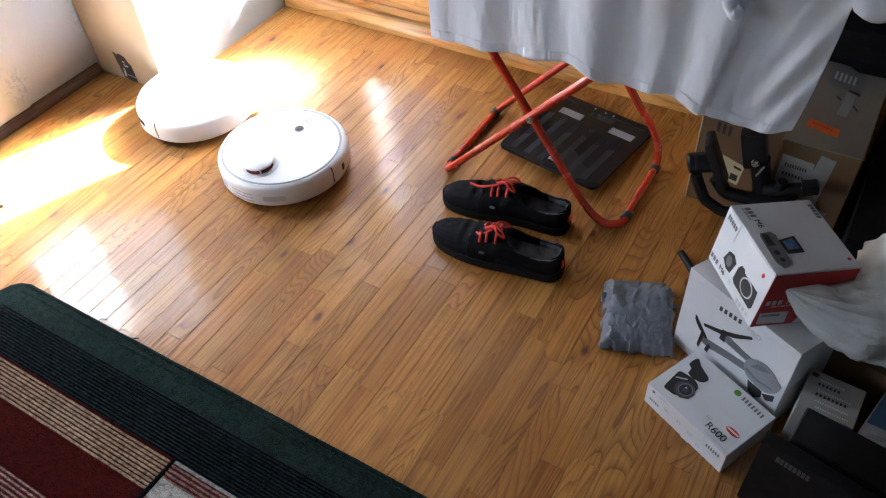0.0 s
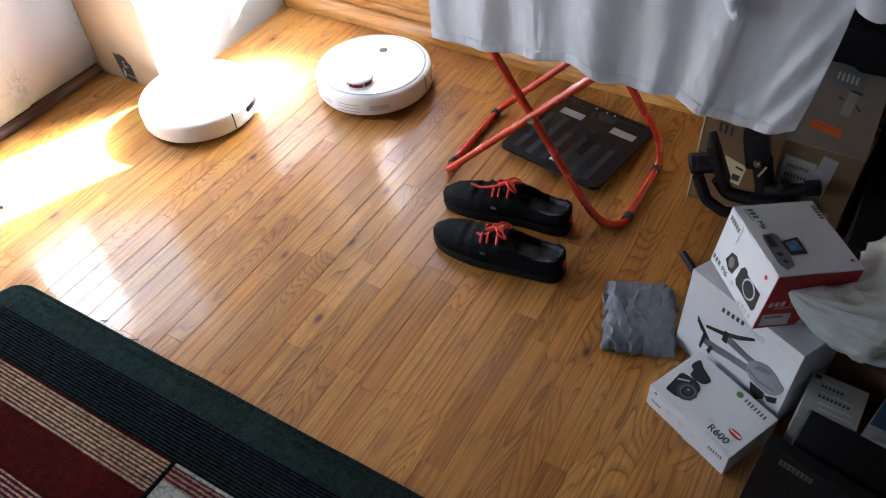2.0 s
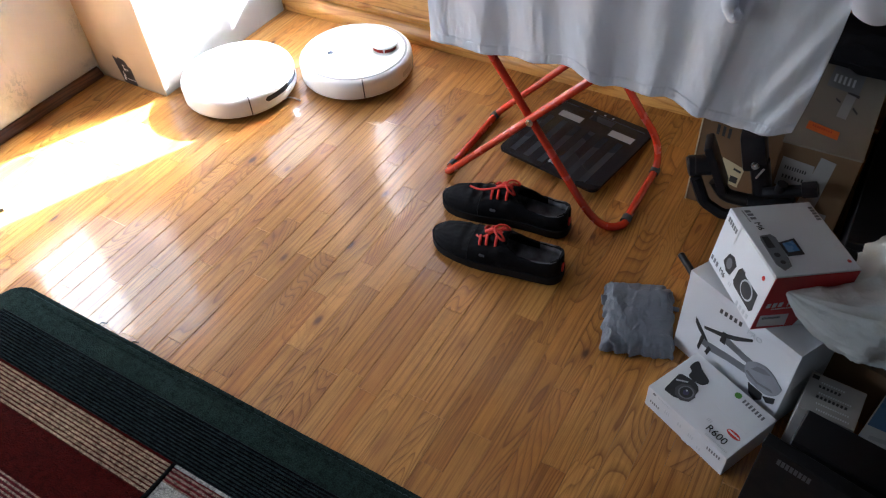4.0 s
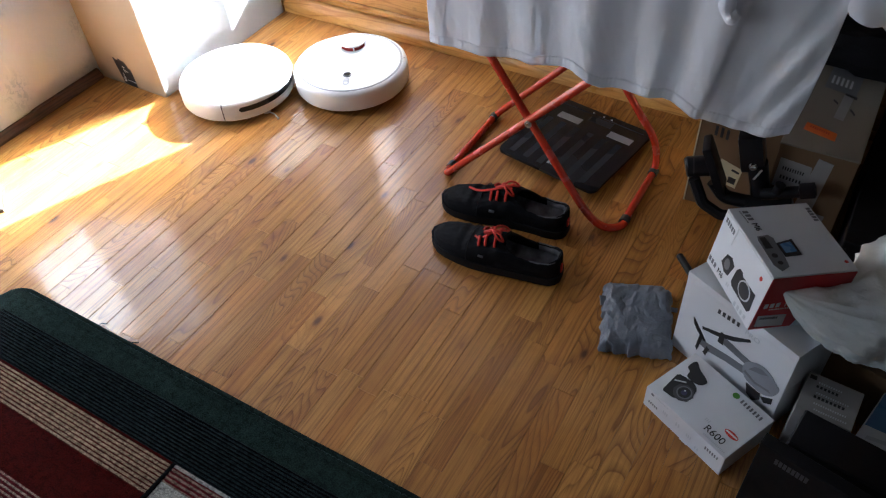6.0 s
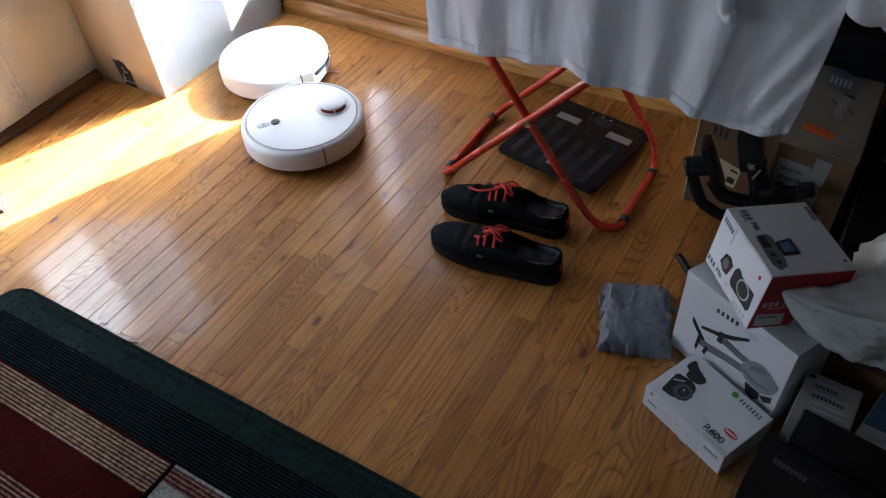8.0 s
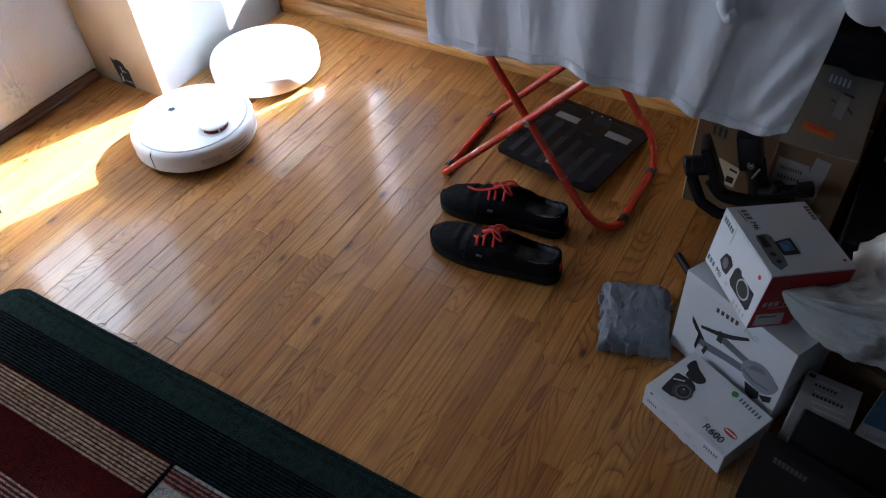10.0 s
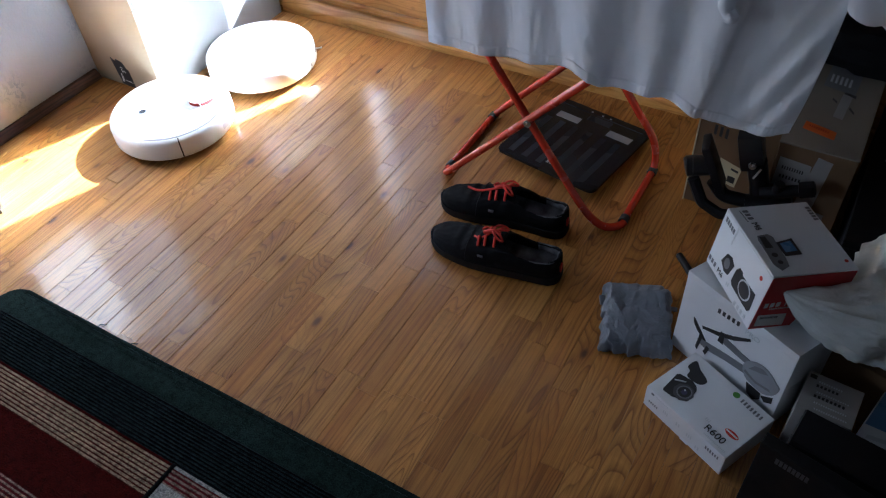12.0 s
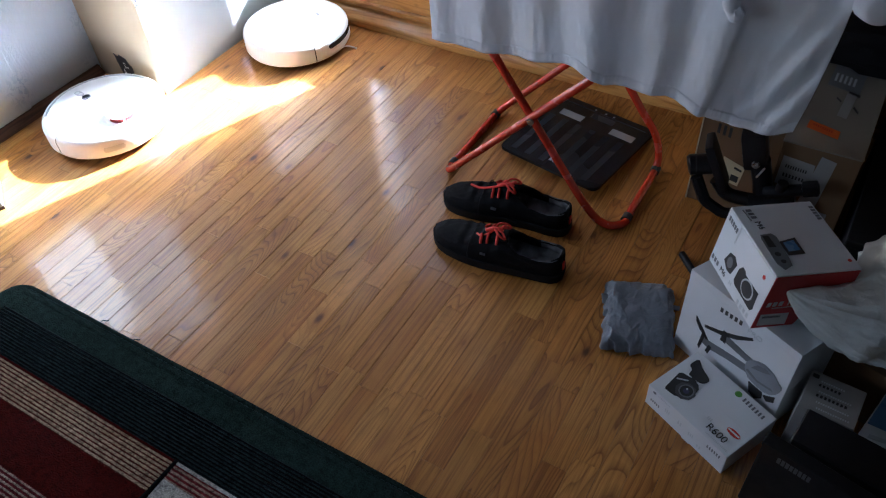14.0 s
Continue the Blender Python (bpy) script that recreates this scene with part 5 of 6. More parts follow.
part("printed_motor", print_bm(O, U, V, [[(0.225, 0.23), (0.245, 0.20), (0.268, 0.40), (0.235, 0.42)], [(0.395, 0.50), (0.445, 0.50), (0.44, 0.63), (0.40, 0.63)], [(0.30, 0.24), (0.33, 0.22), (0.35, 0.33), (0.32, 0.34)]], 0.0012), "ink", tall)
part("printed_body", print_bm(O, U, V, [blob([(0.655, 0.43), (0.66, 0.52), (0.70, 0.575), (0.75, 0.61), (0.81, 0.625), (0.88, 0.60), (0.93, 0.555), (0.968, 0.52), (0.955, 0.43), (0.91, 0.36), (0.85, 0.325), (0.77, 0.33), (0.70, 0.35)])], 0.0012), "mid_ink", tall, "printed grey drone body")
part("printed_shade", print_bm(O, U, V, [[(0.70, 0.48), (0.74, 0.56), (0.80, 0.59), (0.86, 0.575), (0.80, 0.53)], [(0.67, 0.41), (0.78, 0.375), (0.92, 0.41), (0.90, 0.43), (0.78, 0.40), (0.68, 0.44)]], 0.0015), "grey_ink", tall)
part("printed_camera", print_bm(O, U, V, [[(0.72, 0.31), (0.75, 0.20), (0.81, 0.17), (0.86, 0.24), (0.85, 0.31)], [(0.86, 0.29), (0.90, 0.25), (0.955, 0.30), (0.95, 0.37)]], 0.0015), "ink", tall)
part("lid_line", print_bm((w / 2, -d / 2, 0), (0, d, 0), (0, 0, h), [[(0.0, 0.50), (1.0, 0.50), (1.0, 0.506), (0.0, 0.506)]], 0.0003), "pale_ink", tall)

# white and red camera box leaning on top
w, d, h = 0.176, 0.158, 0.134
cbox = printed_box("camera_box", pose(-0.0111, 1.0839, 0.2385, -6.9, -0.8, -49.7), w, d, h, "white_card", "white and red camera box printed with cameras, on the drone box")
O, U, V = (w / 2, -d / 2, 0), (0, d, 0), (0, 0, h)
part("red_panel", print_bm(O, U, V, [[(0.005, 0.005), (0.52, 0.005), (0.66, 0.44), (0.995, 0.44), (0.995, 0.965), (0.005, 0.965)]], 0.0006), "red_card", cbox, "glossy red end panel")
part("printed_name", print_bm(O, U, V, bars(0.06, 0.42, 0.27, 0.43, 3, 0.08, 0.35), 0.0012), "light_grey", cbox, "white brand bars")
lettering("M6", 0.0190, "paper", cbox, pose(w / 2 + 0.0008, -d / 2 + 0.30 * d, 0.425 * h, 90, 0, 90), "white model number")
part("printed_subline", print_bm(O, U, V, bars(0.14, 0.375, 0.40, 0.38, 12, 0.022), 0.0012), "paper", cbox)
part("sticker", print_bm(O, U, V, [[(0.06, 0.06), (0.41, 0.04), (0.39, 0.265), (0.045, 0.275)]], 0.0012), "paper", cbox, "white shipping sticker")
part("sticker_code", print_bm(O, U, V, bars(0.08, 0.20, 0.30, 0.195, 22, 0.04, 0.5), 0.0016), "grey_ink", cbox)
O, U, V = (-w / 2, -d / 2, 0), (w, 0, 0), (0, 0, h)
part("printed_brand", print_bm(O, U, V, bars(0.05, 0.83, 0.26, 0.80, 5, 0.075, 0.35)), "grey_ink", cbox)
part("printed_model", print_bm(O, U, V, bars(0.025, 0.085, 0.20, 0.085, 3, 0.075, 0.4)), "grey_ink", cbox, "black brand bars")
lettering("M6", 0.0165, "ink", cbox, pose(-w / 2 + 0.225 * w, -d / 2 - 0.0004, 0.085 * h, 90, 0, 0), "black model number")
part("printed_grip", print_bm(O, U, V, [[(0.23, 0.30), (0.28, 0.49), (0.37, 0.53), (0.45, 0.46), (0.41, 0.24), (0.33, 0.22)]]), "ink", cbox, "printed black camera side")
part("printed_camera", print_bm(O, U, V, [[(0.49, 0.25), (0.50, 0.47), (0.54, 0.55), (0.60, 0.55), (0.62, 0.51), (0.89, 0.52), (0.91, 0.25), (0.88, 0.19), (0.53, 0.20)]]), "ink", cbox, "printed black camera front")
part("printed_grip_lens", print_bm(O, U, V, [disc(0.335, 0.37, 0.05, 0.09)], 0.0011), "grey_ink", cbox)
part("printed_lens_ring", print_bm(O, U, V, [disc(0.725, 0.375, 0.115, 0.145)], 0.0011), "pale_ink", cbox, "printed silver lens ring")
part("printed_lens", print_bm(O, U, V, [disc(0.725, 0.375, 0.095, 0.12)], 0.0015), "ink", cbox)
part("printed_icons", print_bm(O, U, V, bars(0.66, 0.02, 0.93, 0.06, 4, 0.07, 0.5) + bars(0.44, 0.10, 0.50, 0.11, 2, 0.06)), "pale_ink", cbox)
part("printed_dot", print_bm(O, U, V, [disc(0.86, 0.79, 0.022, 0.035)]), "red_ink", cbox, "small red mark")
O, U, V = (-w / 2, -d / 2, h), (w, 0, 0), (0, d, 0)
part("printed_brand", print_bm(O, U, V, bars(0.08, 0.925, 0.30, 0.925, 5, 0.05, 0.35)), "grey_ink", cbox)
part("printed_model", print_bm(O, U, V, bars(0.06, 0.14, 0.22, 0.155, 3, 0.065, 0.4)), "grey_ink", cbox, "black brand bars")
lettering("M6", 0.0165, "ink", cbox, pose(-w / 2 + 0.245 * w, -d / 2 + 0.155 * d, h + 0.0004, 0, 0, 2), "black model number")
part("printed_subline", print_bm(O, U, V, bars(0.06, 0.105, 0.24, 0.12, 10, 0.014)), "grey_ink", cbox)
part("printed_camera", print_bm(O, U, V, [[(0.44, 0.12), (0.43, 0.25), (0.48, 0.29), (0.78, 0.27), (0.88, 0.25), (0.93, 0.14), (0.84, 0.09), (0.50, 0.10)]]), "grey_ink", cbox, "printed camera from above")
part("printed_top", print_bm(O, U, V, [[(0.46, 0.13), (0.46, 0.20), (0.62, 0.21), (0.62, 0.12)], disc(0.72, 0.17, 0.03, 0.035), disc(0.82, 0.18, 0.025, 0.03)], 0.0011), "ink", cbox)
part("printed_screen", print_bm(O, U, V, [[(0.555, 0.28), (0.515, 0.49), (0.74, 0.485), (0.745, 0.285)]], 0.0011), "ink", cbox, "printed tilted screen")
part("printed_picture", print_bm(O, U, V, [[(0.575, 0.315), (0.55, 0.45), (0.69, 0.455), (0.70, 0.315)]], 0.0015), "blue_ink", cbox)
part("printed_dot", print_bm(O, U, V, [disc(0.88, 0.93, 0.02, 0.022)]), "red_ink", cbox)
part("tuck_flap", print_bm((-w / 2, -d / 2, 0), (w, 0, 0), (0, 0, h), [[(0.02, 0.965), (0.98, 0.965), (0.97, 0.985), (0.03, 0.985)], [(0.28, 0.66), (0.29, 0.96), (0.275, 0.96), (0.265, 0.66)]], 0.0010), "light_grey", cbox, "slit of the tucked lid")
part("end_flap", box_bm(w / 2 - 0.001, w / 2 + 0.0012, -d / 2 + 0.002, d / 2 - 0.002, h - 0.012, h - 0.003), "red_card", cbox, "red edge of the lid")

# white plastic bag slumped beside it
def bag_bm(path, radii, seed):
    """A slack film bag: a tapering sleeve with sharp, running creases."""
    pts = smooth_path(path, 18)
    n = len(pts)
    rs = [float(np.interp(i / (n - 1), [k / (len(radii) - 1) for k in range(len(radii))], radii)) for i in range(n)]
    bm = tube_bm(pts, rs, 96)
    for v in bm.verts:
        i = min(range(n), key=lambda k: (pts[k] - v.co).length_squared)
        d = v.co - pts[i]
        r = rs[i] + 1e-4
        p = v.co * 16 + Vector((seed, 0, 0))
        a = math.atan2(d.z, d.y)
        run = 1 - 2 * abs(noise.noise((a * 2.2, v.co.x * 7, seed)))
        fine = 1 - 2 * abs(noise.noise(p * 1.6))
        k = 1 + 0.15 * run + 0.20 * (1 - 2 * abs(noise.noise(p * 0.8))) + 0.06 * fine + 0.26 * noise.noise(p * 0.45)
        v.co = pts[i] + Vector((d.x, d.y, d.z * 0.86)) * k
    return bm


film_bag = thing("plastic_bag", pose(0, 0, 0), "crumpled white plastic bag slumped on cartons beside the boxes", "plastic bag")
part("film", bag_bm([(0.018, 1.000, 0.338), (0.055, 1.010, 0.318), (0.105, 1.038, 0.290), (0.170, 1.085, 0.268), (0.235, 1.150, 0.262), (0.300, 1.220, 0.262)], [0.003, 0.026, 0.050, 0.082, 0.108, 0.09], 3.7), "film", film_bag, "", True)
part("carry_handle", tube_bm(smooth_path([(0.20, 1.14, 0.355), (0.215, 1.17, 0.385), (0.235, 1.22, 0.37), (0.24, 1.25, 0.33)], 6), [0.016, 0.014] + [0.012] * 17, 10), "film", film_bag, "twisted carry handle", True)

# brown cartons against the wall
c1 = printed_box("carton", pose(-0.182, 1.682, 0), 0.182, 0.304, 0.305, "carton", "brown shipping carton with a cream label under the coat", "cardboard box", 0.002)
O, U, V = (-0.091, -0.152, 0), (0.182, 0, 0), (0, 0, 0.305)
part("cream_label", print_bm(O, U, V, [[(0.34, 0.30), (0.62, 0.265), (0.655, 0.46), (0.36, 0.52)]]), "cream", c1, "cream address label")
part("label_code", print_bm(O, U, V, [[(0.50, 0.31), (0.60, 0.30), (0.605, 0.36), (0.505, 0.37)], [(0.52, 0.43), (0.62, 0.41), (0.625, 0.43), (0.525, 0.45)]] + bars(0.38, 0.36, 0.47, 0.35, 5, 0.02), 0.0011), "ink", c1)
part("carton_marks", print_bm(O, U, V, bars(0.20, 0.72, 0.42, 0.70, 3, 0.09) + [disc(0.80, 0.66, 0.05, 0.035)]), "ink", c1, "printed handling marks")
part("edge_tape", box_bm(-0.0925, -0.0895, -0.1535, 0.15, 0.0, 0.304), "cream", c1, "pale tape along the edge")
c2 = printed_box("carton", pose(-0.008, 1.640, 0), 0.158, 0.37, 0.300, "carton", "brown carton with a pale lid, orange sticker and labels", "cardboard box", 0.002)
part("lid", box_bm(-0.080, 0.080, -0.188, 0.186, 0.300, 0.304, 0.001), "pale_carton", c2, "pale grey-brown lid")
O, U, V = (-0.08, -0.188, 0.3035), (0.16, 0, 0), (0, 0.374, 0)
part("orange_sticker", print_bm(O, U, V, [[(0.20, 0.175), (0.62, 0.13), (0.62, 0.21), (0.21, 0.255)]]), "orange", c2, "bright orange sticker")
part("sticker_text", print_bm(O, U, V, bars(0.27, 0.21, 0.54, 0.18, 9, 0.018), 0.0011), "red_ink", c2)
part("tape", print_bm(O, U, V, [[(0.50, 0.36), (0.63, 0.345), (0.66, 0.60), (0.53, 0.62)]]), "shaded_paper", c2, "strip of silvery tape")
part("tape_slot", print_bm(O, U, V, [[(0.42, 0.53), (0.49, 0.50), (0.49, 0.52), (0.42, 0.55)], [(0.66, 0.47), (0.74, 0.42), (0.745, 0.44), (0.67, 0.49)], [(0.54, 0.615), (0.70, 0.59), (0.70, 0.62), (0.54, 0.64)]]), "ink", c2)
part("grey_label", print_bm(O, U, V, [[(0.24, 0.66), (0.68, 0.62), (0.70, 0.92), (0.26, 0.95)]]), "grey_ink", c2, "worn grey label")
part("label_print", print_bm(O, U, V, bars(0.30, 0.72, 0.62, 0.69, 5, 0.09), 0.0011), "pale_ink", c2)
O, U, V = (-0.079, -0.185, 0), (0.158, 0, 0), (0, 0, 0.30)
part("white_label", print_bm(O, U, V, [[(0.05, 0.62), (0.50, 0.60), (0.48, 0.86), (0.06, 0.88)], [(0.42, 0.50), (0.66, 0.50), (0.72, 0.93), (0.52, 0.95)], [(0.40, 0.16), (0.84, 0.16), (0.84, 0.46), (0.40, 0.48)]]), "shaded_paper", c2, "white shipping labels, darkened in colour")
part("label_print", print_bm(O, U, V, bars(0.12, 0.78, 0.42, 0.77, 9, 0.03) + bars(0.12, 0.70, 0.42, 0.69, 7, 0.03) + bars(0.50, 0.26, 0.76, 0.26, 8, 0.13, 0.5), 0.0011), "ink", c2)

# camera stabiliser standing before the cartons
gim = thing("camera_stabiliser", pose(0, 0, 0), "black handheld camera stabiliser with folded arms, leaning on cartons", "camera stabiliser")
part("handle", tube_bm([(-0.060, 1.455, 0.0), (-0.085, 1.435, 0.12), (-0.100, 1.425, 0.20), (-0.118, 1.42, 0.26)], [0.019, 0.020, 0.021, 0.022], 18), "black_plastic", gim, "ribbed black grip", True)
part("control_block", box_bm(-0.025, 0.025, -0.022, 0.022, -0.045, 0.055, 0.006, 2), "black_plastic", gim, "", True, pose(-0.133, 1.42, 0.285, 8, -14, 6))
part("thumb_pad", lathe_bm([(0.0001, 0.004), (0.007, 0.003), (0.009, -0.002)], 20), "steel", gim, "small metal stick", True, pose(-0.122, 1.397, 0.262, 90, 0, 0))
part("switch_plate", box_bm(-0.002, 0.002, -0.001, 0.001, -0.016, 0.016), "steel", gim, "", False, pose(-0.108, 1.398, 0.245, 0, 20, 0))
m1 = part("motor", tube_bm([(-0.262, 1.405, 0.205), (-0.258, 1.407, 0.206), (-0.214, 1.422, 0.214), (-0.211, 1.423, 0.215)], [0.020, 0.024, 0.024, 0.021], 28), "black_plastic", gim, "round black motor", True)
part("motor_ring", tube_bm([(-0.247, 1.410, 0.2075), (-0.244, 1.411, 0.208)], 0.0247, 28), "rubber", m1)
part("camera_plate", box_bm(-0.010, 0.010, -0.030, 0.030, -0.075, 0.060, 0.006, 2), "black_plastic", gim, "flat arm beside the motor", True, pose(-0.205, 1.415, 0.230, 0, -24, 12))
arm = rounded([(-0.236, 1.392, 0.190), (-0.205, 1.385, 0.135), (-0.160, 1.385, 0.115), (-0.095, 1.395, 0.128)], 0.010, 4)
part("lower_arm", tube_bm(arm, 0.0135, 8), "black_plastic", gim, "bent lower arm", True)
arm = rounded([(-0.195, 1.41, 0.185), (-0.165, 1.41, 0.150), (-0.105, 1.415, 0.150), (-0.055, 1.42, 0.165)], 0.015, 6)
part("upper_arm", tube_bm(arm, 0.016, 14), "black_plastic", gim, "", True)
part("motor", tube_bm([(-0.115, 1.405, 0.145), (-0.045, 1.42, 0.155), (-0.020, 1.425, 0.165)], [0.026, 0.027, 0.024], 24), "black_plastic", gim, "round black motor", True)
part("roll_arm", tube_bm([(-0.09, 1.40, 0.195), (-0.04, 1.405, 0.215), (0.012, 1.415, 0.235)], [0.013, 0.014, 0.012], 14), "black_plastic", gim, "", True)
part("clamp", box_bm(-0.018, 0.014, -0.012, 0.012, -0.014, 0.014, 0.004, 2), "black_plastic", gim, "", True, pose(-0.002, 1.41, 0.232, 0, -20, 10))
part("knob", tube_bm([(-0.06, 1.40, 0.214), (-0.058, 1.398, 0.236)], 0.011, 16), "black_plastic", gim, "small knurled knob", True)

# dark boxes at the side
blk = printed_box("black_box", pose(0.246, 0.760, 0, 0, 0, -12.3), 0.36, 0.024, 0.200, "black_board", "thin matt black box on edge with faint grey lettering", "box", 0.003)
part("printed_name", print_bm((-0.18, -0.012, 0), (0.36, 0, 0), (0, 0, 0.2), bars(0.085, 0.845, 0.245, 0.845, 8, 0.075, 0.25)), "dark_ink", blk, "faint grey lettering bars")
part("lid_edge", box_bm(-0.1812, 0.1812, -0.0126, 0.0132, 0.190, 0.2015, 0.0015), "black_board", blk, "slightly wider lid")
slab = printed_box("black_case", pose(0.243, 0.850, 0, 0, 0, -9.0), 0.26, 0.078, 0.170, "black_plastic", "black case standing behind the thin black box", "case", 0.004)
part("case_lid", box_bm(-0.131, 0.131, -0.040, 0.040, 0.150, 0.1723, 0.003), "black_plastic", slab)
# white box whose shaded look is in its grey colour
sheet = printed_box("white_box", pose(0.156, 0.972, 0, 0, 0, -4), 0.096, 0.090, 0.140, "shaded_paper", "shade-greyed white box with printed rows and codes on its lid", "box")
O, U, V = (-0.048, -0.065, 0.14), (0.096, 0, 0), (0, 0.11, 0)
part("printed_rows", print_bm(O, U, V, bars(0.22, 0.50, 0.80, 0.50, 8, 0.055, 0.4) + bars(0.20, 0.72, 0.62, 0.72, 6, 0.05, 0.4) + [[(0.04, 0.86), (0.16, 0.86), (0.16, 0.94), (0.04, 0.94)]]), "ink", sheet, "rows of black print")
part("printed_text", print_bm(O, U, V, bars(0.24, 0.60, 0.84, 0.60, 14, 0.03) + bars(0.22, 0.82, 0.66, 0.82, 10, 0.03) + bars(0.26, 0.38, 0.86, 0.38, 14, 0.03) + bars(0.30, 0.26, 0.9, 0.26, 14, 0.03)), "pale_ink", sheet)
blue = printed_box("blue_box", pose(0.286, 0.985, 0, 0, 0, -14), 0.12, 0.17, 0.118, "white_card", "blue and white gadget box standing among the clutter", "box")
part("blue_panel", print_bm((-0.06, -0.085, 0.118), (0.12, 0, 0), (0, 0.17, 0), [[(0.02, 0.30), (0.98, 0.42), (0.98, 0.99), (0.02, 0.99)]]), "blue_ink", blue, "blue printed lid")
part("blue_curve", print_bm((-0.06, -0.085, 0.118), (0.12, 0, 0), (0, 0.17, 0), [[(0.12, 0.14), (0.5, 0.22), (0.9, 0.20), (0.9, 0.24), (0.5, 0.27), (0.12, 0.19)]]), "pale_ink", blue)
part("blue_side", print_bm((-0.06, -0.085, 0), (0.12, 0, 0), (0, 0, 0.118), [[(0.02, 0.45), (0.98, 0.45), (0.98, 0.98), (0.02, 0.98)]]), "blue_ink", blue)
brown = printed_box("brown_box", pose(0.215, 1.115, 0, 0, 0, -14), 0.20, 0.11, 0.150, "carton", "dark brown carton pushed under the plastic bag", "cardboard box")
# added black shape, wide enough to darken the gap between coat and cartons
dark = thing("dark_bag", pose(0.045, 1.815, 0.3045), "slack black bag shape filling the dark gap above the cartons", "bag")
part("fabric", crumpled(0.32, 0.13, 0.12, 2.6, 0.2, 4, 2.2), "canvas", dark, "", True)
shelf = printed_box("dark_crate", pose(0.215, 1.560, 0), 0.24, 0.52, 0.22, "black_board", "dark crate in shadow beside the cartons", "crate", 0.003)
part("crate_rim", box_bm(-0.123, 0.123, -0.263, 0.263, 0.205, 0.225, 0.002), "black_board", shelf)
part("tag", print_bm((-0.12, -0.26, 0.2255), (0.24, 0, 0), (0, 0.52, 0), [[(0.12, 0.55), (0.22, 0.54), (0.23, 0.60), (0.13, 0.61)]]), "light_grey", shelf)

# ---------------------------------------------------------------- parquet
PITCH, X_LINE = 0.052, -0.173


def plank_mesh():
    """A strip one metre long in y, to be scaled; slightly eased edges."""
    w, e = PITCH / 2 - 0.00027, 0.00055
    bm = bmesh.new()
    prof = [(-w, -0.0075), (-w, -e), (-w + e, 0.0), (w - e, 0.0), (w, -e), (w, -0.0075)]
    a = [bm.verts.new((x, -0.5, z)) for x, z in prof]
    b = [bm.verts.new((x, -0.497, z)) for x, z in prof]
    c = [bm.verts.new((x, 0.497, z)) for x, z in prof]
    d = [bm.verts.new((x, 0.5, z)) for x, z in prof]
    for p, q in ((a, b), (b, c), (c, d)):
        for i in range(5):
            bm.faces.new((p[i], q[i], q[i + 1], p[i + 1]))
    bm.faces.new(a)
    bm.faces.new(d[::-1])
    bmesh.ops.recalc_face_normals(bm, faces=bm.faces)
    me = bpy.data.meshes.new("plank")
    bm.to_mesh(me)
    bm.free()
    me.materials.append(M["plank"])
    return me


def parquet():
    rng = random.Random(11)
    shared = plank_mesh()
    rest = []
    count = 0
    k0, k1 = math.floor((LEFT - X_LINE) / PITCH), math.ceil((RIGHT - X_LINE) / PITCH)
    for k in range(k0, k1):
        xc = X_LINE + (k + 0.5) * PITCH
        y = FRONT - rng.uniform(0, 0.3)
        while y < BACK - 0.002:
            ln = rng.choice((0.26, 0.30, 0.34, 0.40, 0.46, 0.52)) * rng.uniform(0.95, 1.05)
            y1 = min(y + ln, BACK - 0.002)
            if BACK - 0.002 - y1 < 0.06:
                y1 = BACK - 0.002
            y0 = max(y, FRONT)
            if y1 - y0 > 0.03:
                near = y1 > 0.47 and xc < 0.16 and count < 298
                if near:
                    ob = new("plank", shared)
                    ob.parent = floor
                    ob.matrix_basis = pose(xc, (y0 + y1) / 2, rng.uniform(-0.0001, 0.0), rng.uniform(-0.03, 0.03), rng.uniform(-0.55, 0.55), 0)
                    ob.scale = (1, y1 - y0 - 0.0008, 1)
                    count += 1
                else:
                    rest.append((xc, y0, y1))
            y = y1
    bm = bmesh.new()
    for xc, y0, y1 in rest:
        w = PITCH / 2 - 0.0007
        vs = [bm.verts.new((xc + sx * w, yy, z)) for z in (-0.0075, 0.0) for sx, yy in ((-1, y0 + 0.0006), (1, y0 + 0.0006), (1, y1 - 0.0006), (-1, y1 - 0.0006))]
        bm.faces.new(vs[4:])
        for i in range(4):
            bm.faces.new((vs[i], vs[(i + 1) % 4], vs[4 + (i + 1) % 4], vs[4 + i]))
    tagged(part("far_planks", bm, "plank", floor), kind="stuff")


parquet()
for ob in list(scene.objects):
    if ob.name.split(".")[0] in ("carton_marks", "printed_line", "printed_side", "printed_side_marks", "printed_skyline", "tape_slot", "printed_text", "printed_rows", "printed_icons", "printed_motor", "sticker_text", "label_print", "label_marks", "label_code", "sticker_code"):
        tagged(ob, kind="stuff")


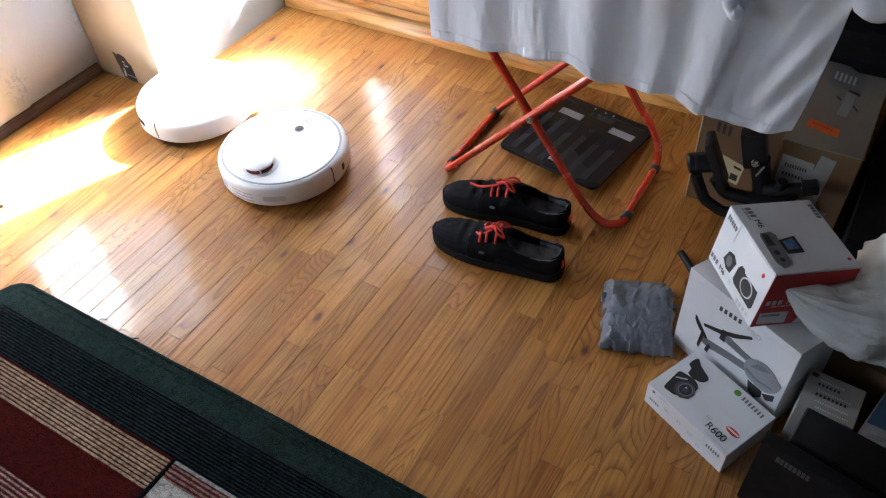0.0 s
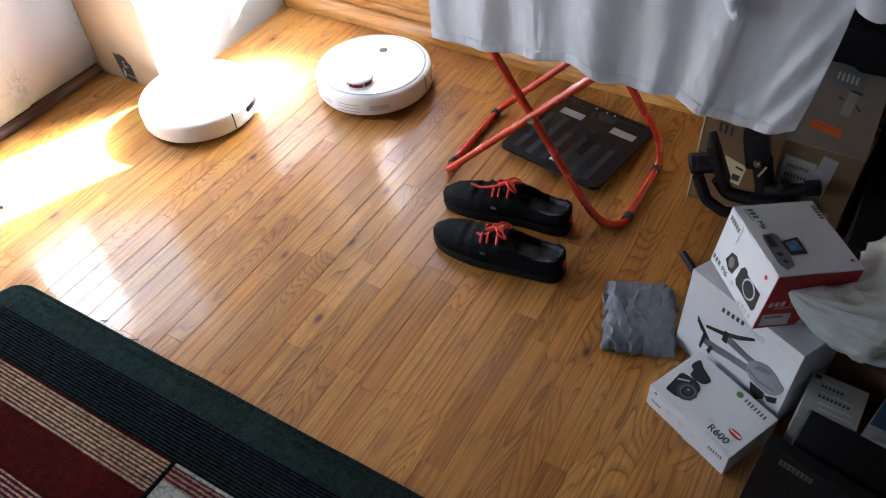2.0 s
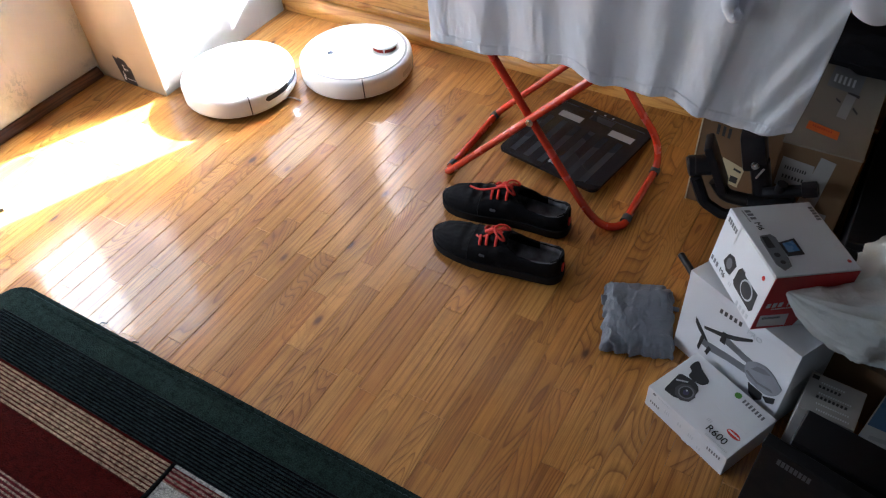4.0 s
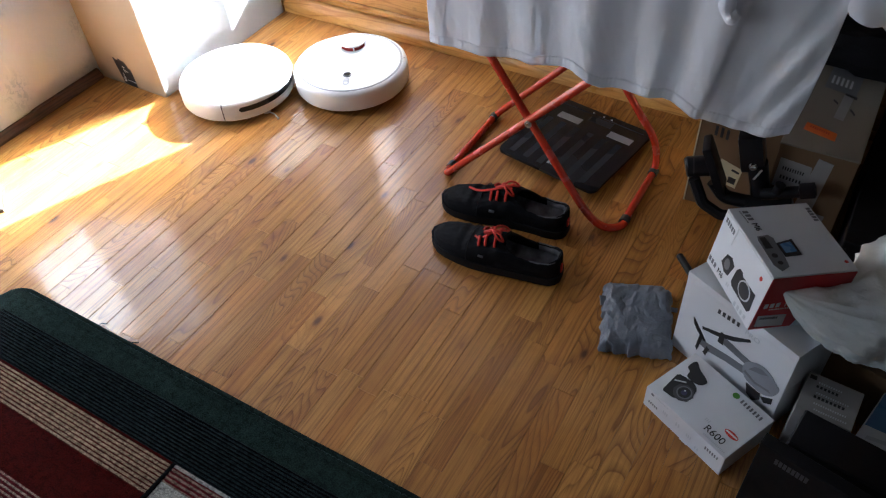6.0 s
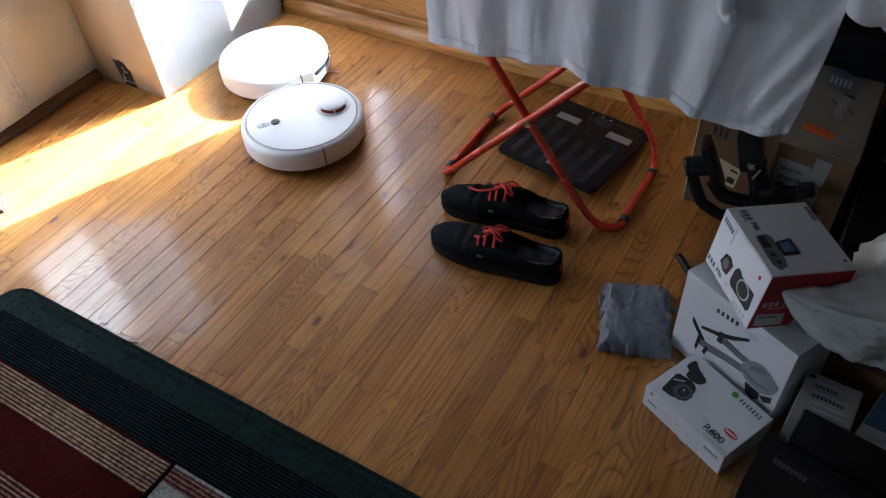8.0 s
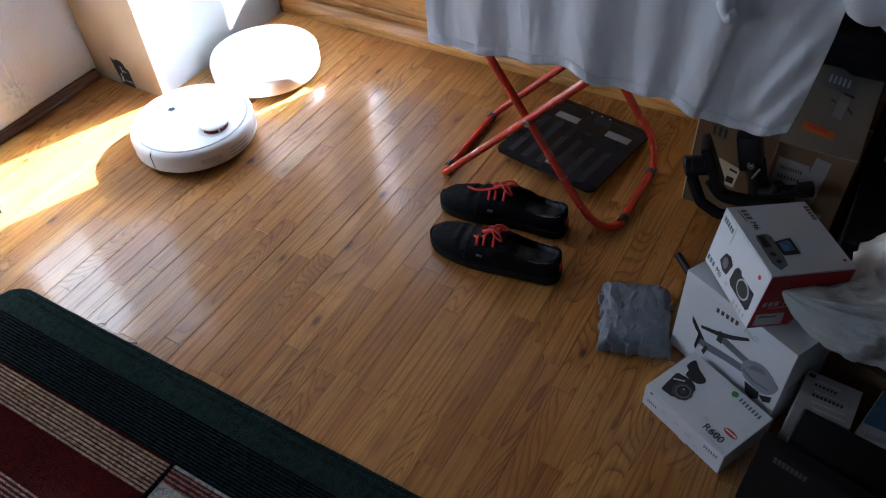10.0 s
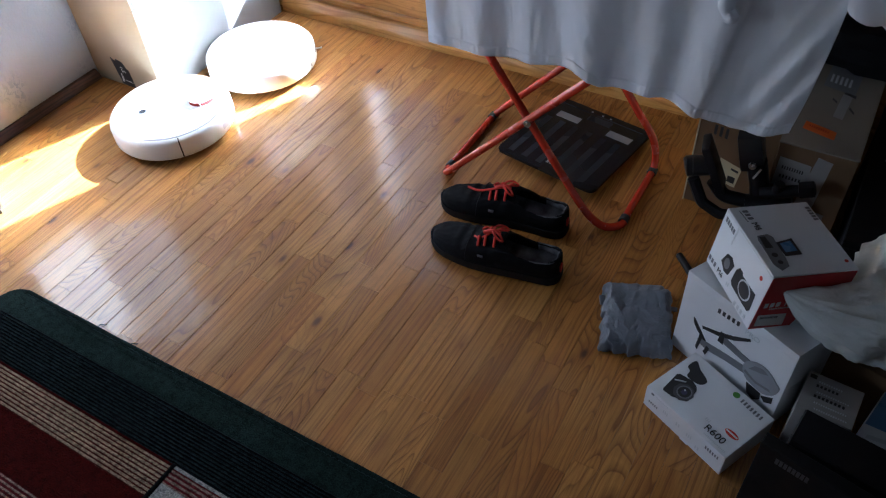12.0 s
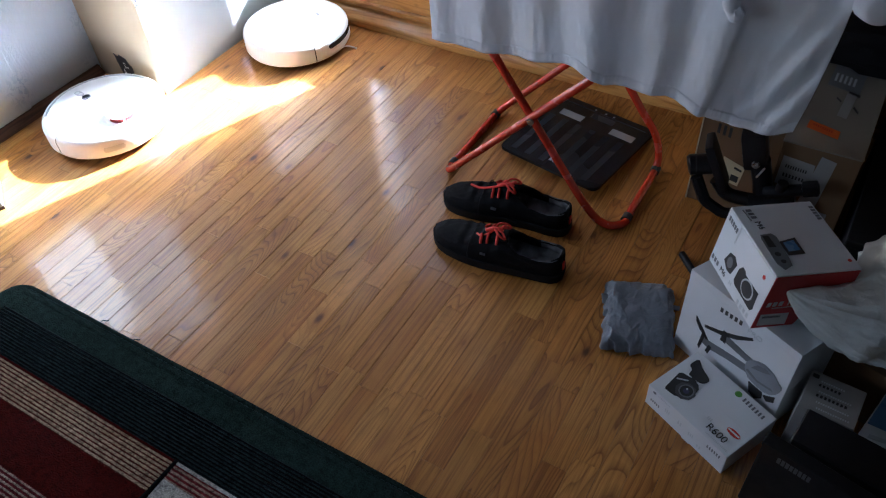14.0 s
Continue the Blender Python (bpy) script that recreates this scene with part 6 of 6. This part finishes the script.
# ---------------------------------------------------------------- what moves
def motions():
    """Both robots: seconds, x, y, heading in degrees."""
    a_rows = [(0, -1.275, 1.150, 90), (0.5, -1.274, 1.298, 90), (1, -1.270, 1.448, 92), (1.5, -1.272, 1.522, 94), (2, -1.275, 1.588, 99),
              (2.5, -1.293, 1.626, 132), (3, -1.334, 1.646, 170), (3.2, -1.352, 1.645, 184), (3.9, -1.375, 1.643, 214), (4.6, -1.388, 1.642, 244),
              (5.3, -1.393, 1.642, 272), (5.7, -1.383, 1.638, 291), (6.1, -1.351, 1.573, 300), (6.5, -1.322, 1.513, 290), (7, -1.300, 1.432, 279),
              (7.5, -1.298, 1.363, 256), (8, -1.323, 1.304, 233), (8.2, -1.340, 1.283, 226), (8.9, -1.432, 1.208, 206), (9.6, -1.548, 1.163, 186),
              (10.3, -1.648, 1.152, 175), (11, -1.712, 1.167, 168), (11.5, -1.709, 1.168, 182), (12, -1.706, 1.166, 228), (12.5, -1.724, 1.132, 240),
              (13, -1.770, 1.085, 215), (13.5, -1.820, 1.064, 190), (14, -1.891, 1.061, 175)]
    b_rows = [(0, -1.684, 1.238, 180), (0.5, -1.681, 1.238, 172), (1, -1.679, 1.237, 140), (1.5, -1.678, 1.236, 103), (2, -1.678, 1.242, 80),
              (2.5, -1.668, 1.312, 88), (3, -1.666, 1.382, 86), (3.2, -1.665, 1.393, 86), (3.7, -1.660, 1.398, 72), (4.3, -1.656, 1.397, 38), (4.8, -1.655, 1.394, 14),
              (5.3, -1.656, 1.393, -7), (5.7, -1.657, 1.393, 9), (6.1, -1.659, 1.391, 37), (6.5, -1.665, 1.395, 68), (7, -1.668, 1.416, 98),
              (7.5, -1.650, 1.493, 86), (8, -1.621, 1.535, 71), (8.2, -1.620, 1.536, 85), (8.9, -1.630, 1.533, 112), (9.6, -1.643, 1.530, 132),
              (10.3, -1.654, 1.529, 142), (11, -1.676, 1.538, 134), (11.5, -1.676, 1.539, 126), (12, -1.676, 1.541, 106), (12.5, -1.674, 1.543, 91),
              (13, -1.673, 1.606, 86), (13.5, -1.665, 1.666, 87), (14, -1.661, 1.690, 61)]
    for ob, rows in ((robot_a, a_rows), (robot_b, b_rows)):
        walk(ob, [(t, pose(x, y, 0, 0, 0, h)) for t, x, y, h in rows])


motions()
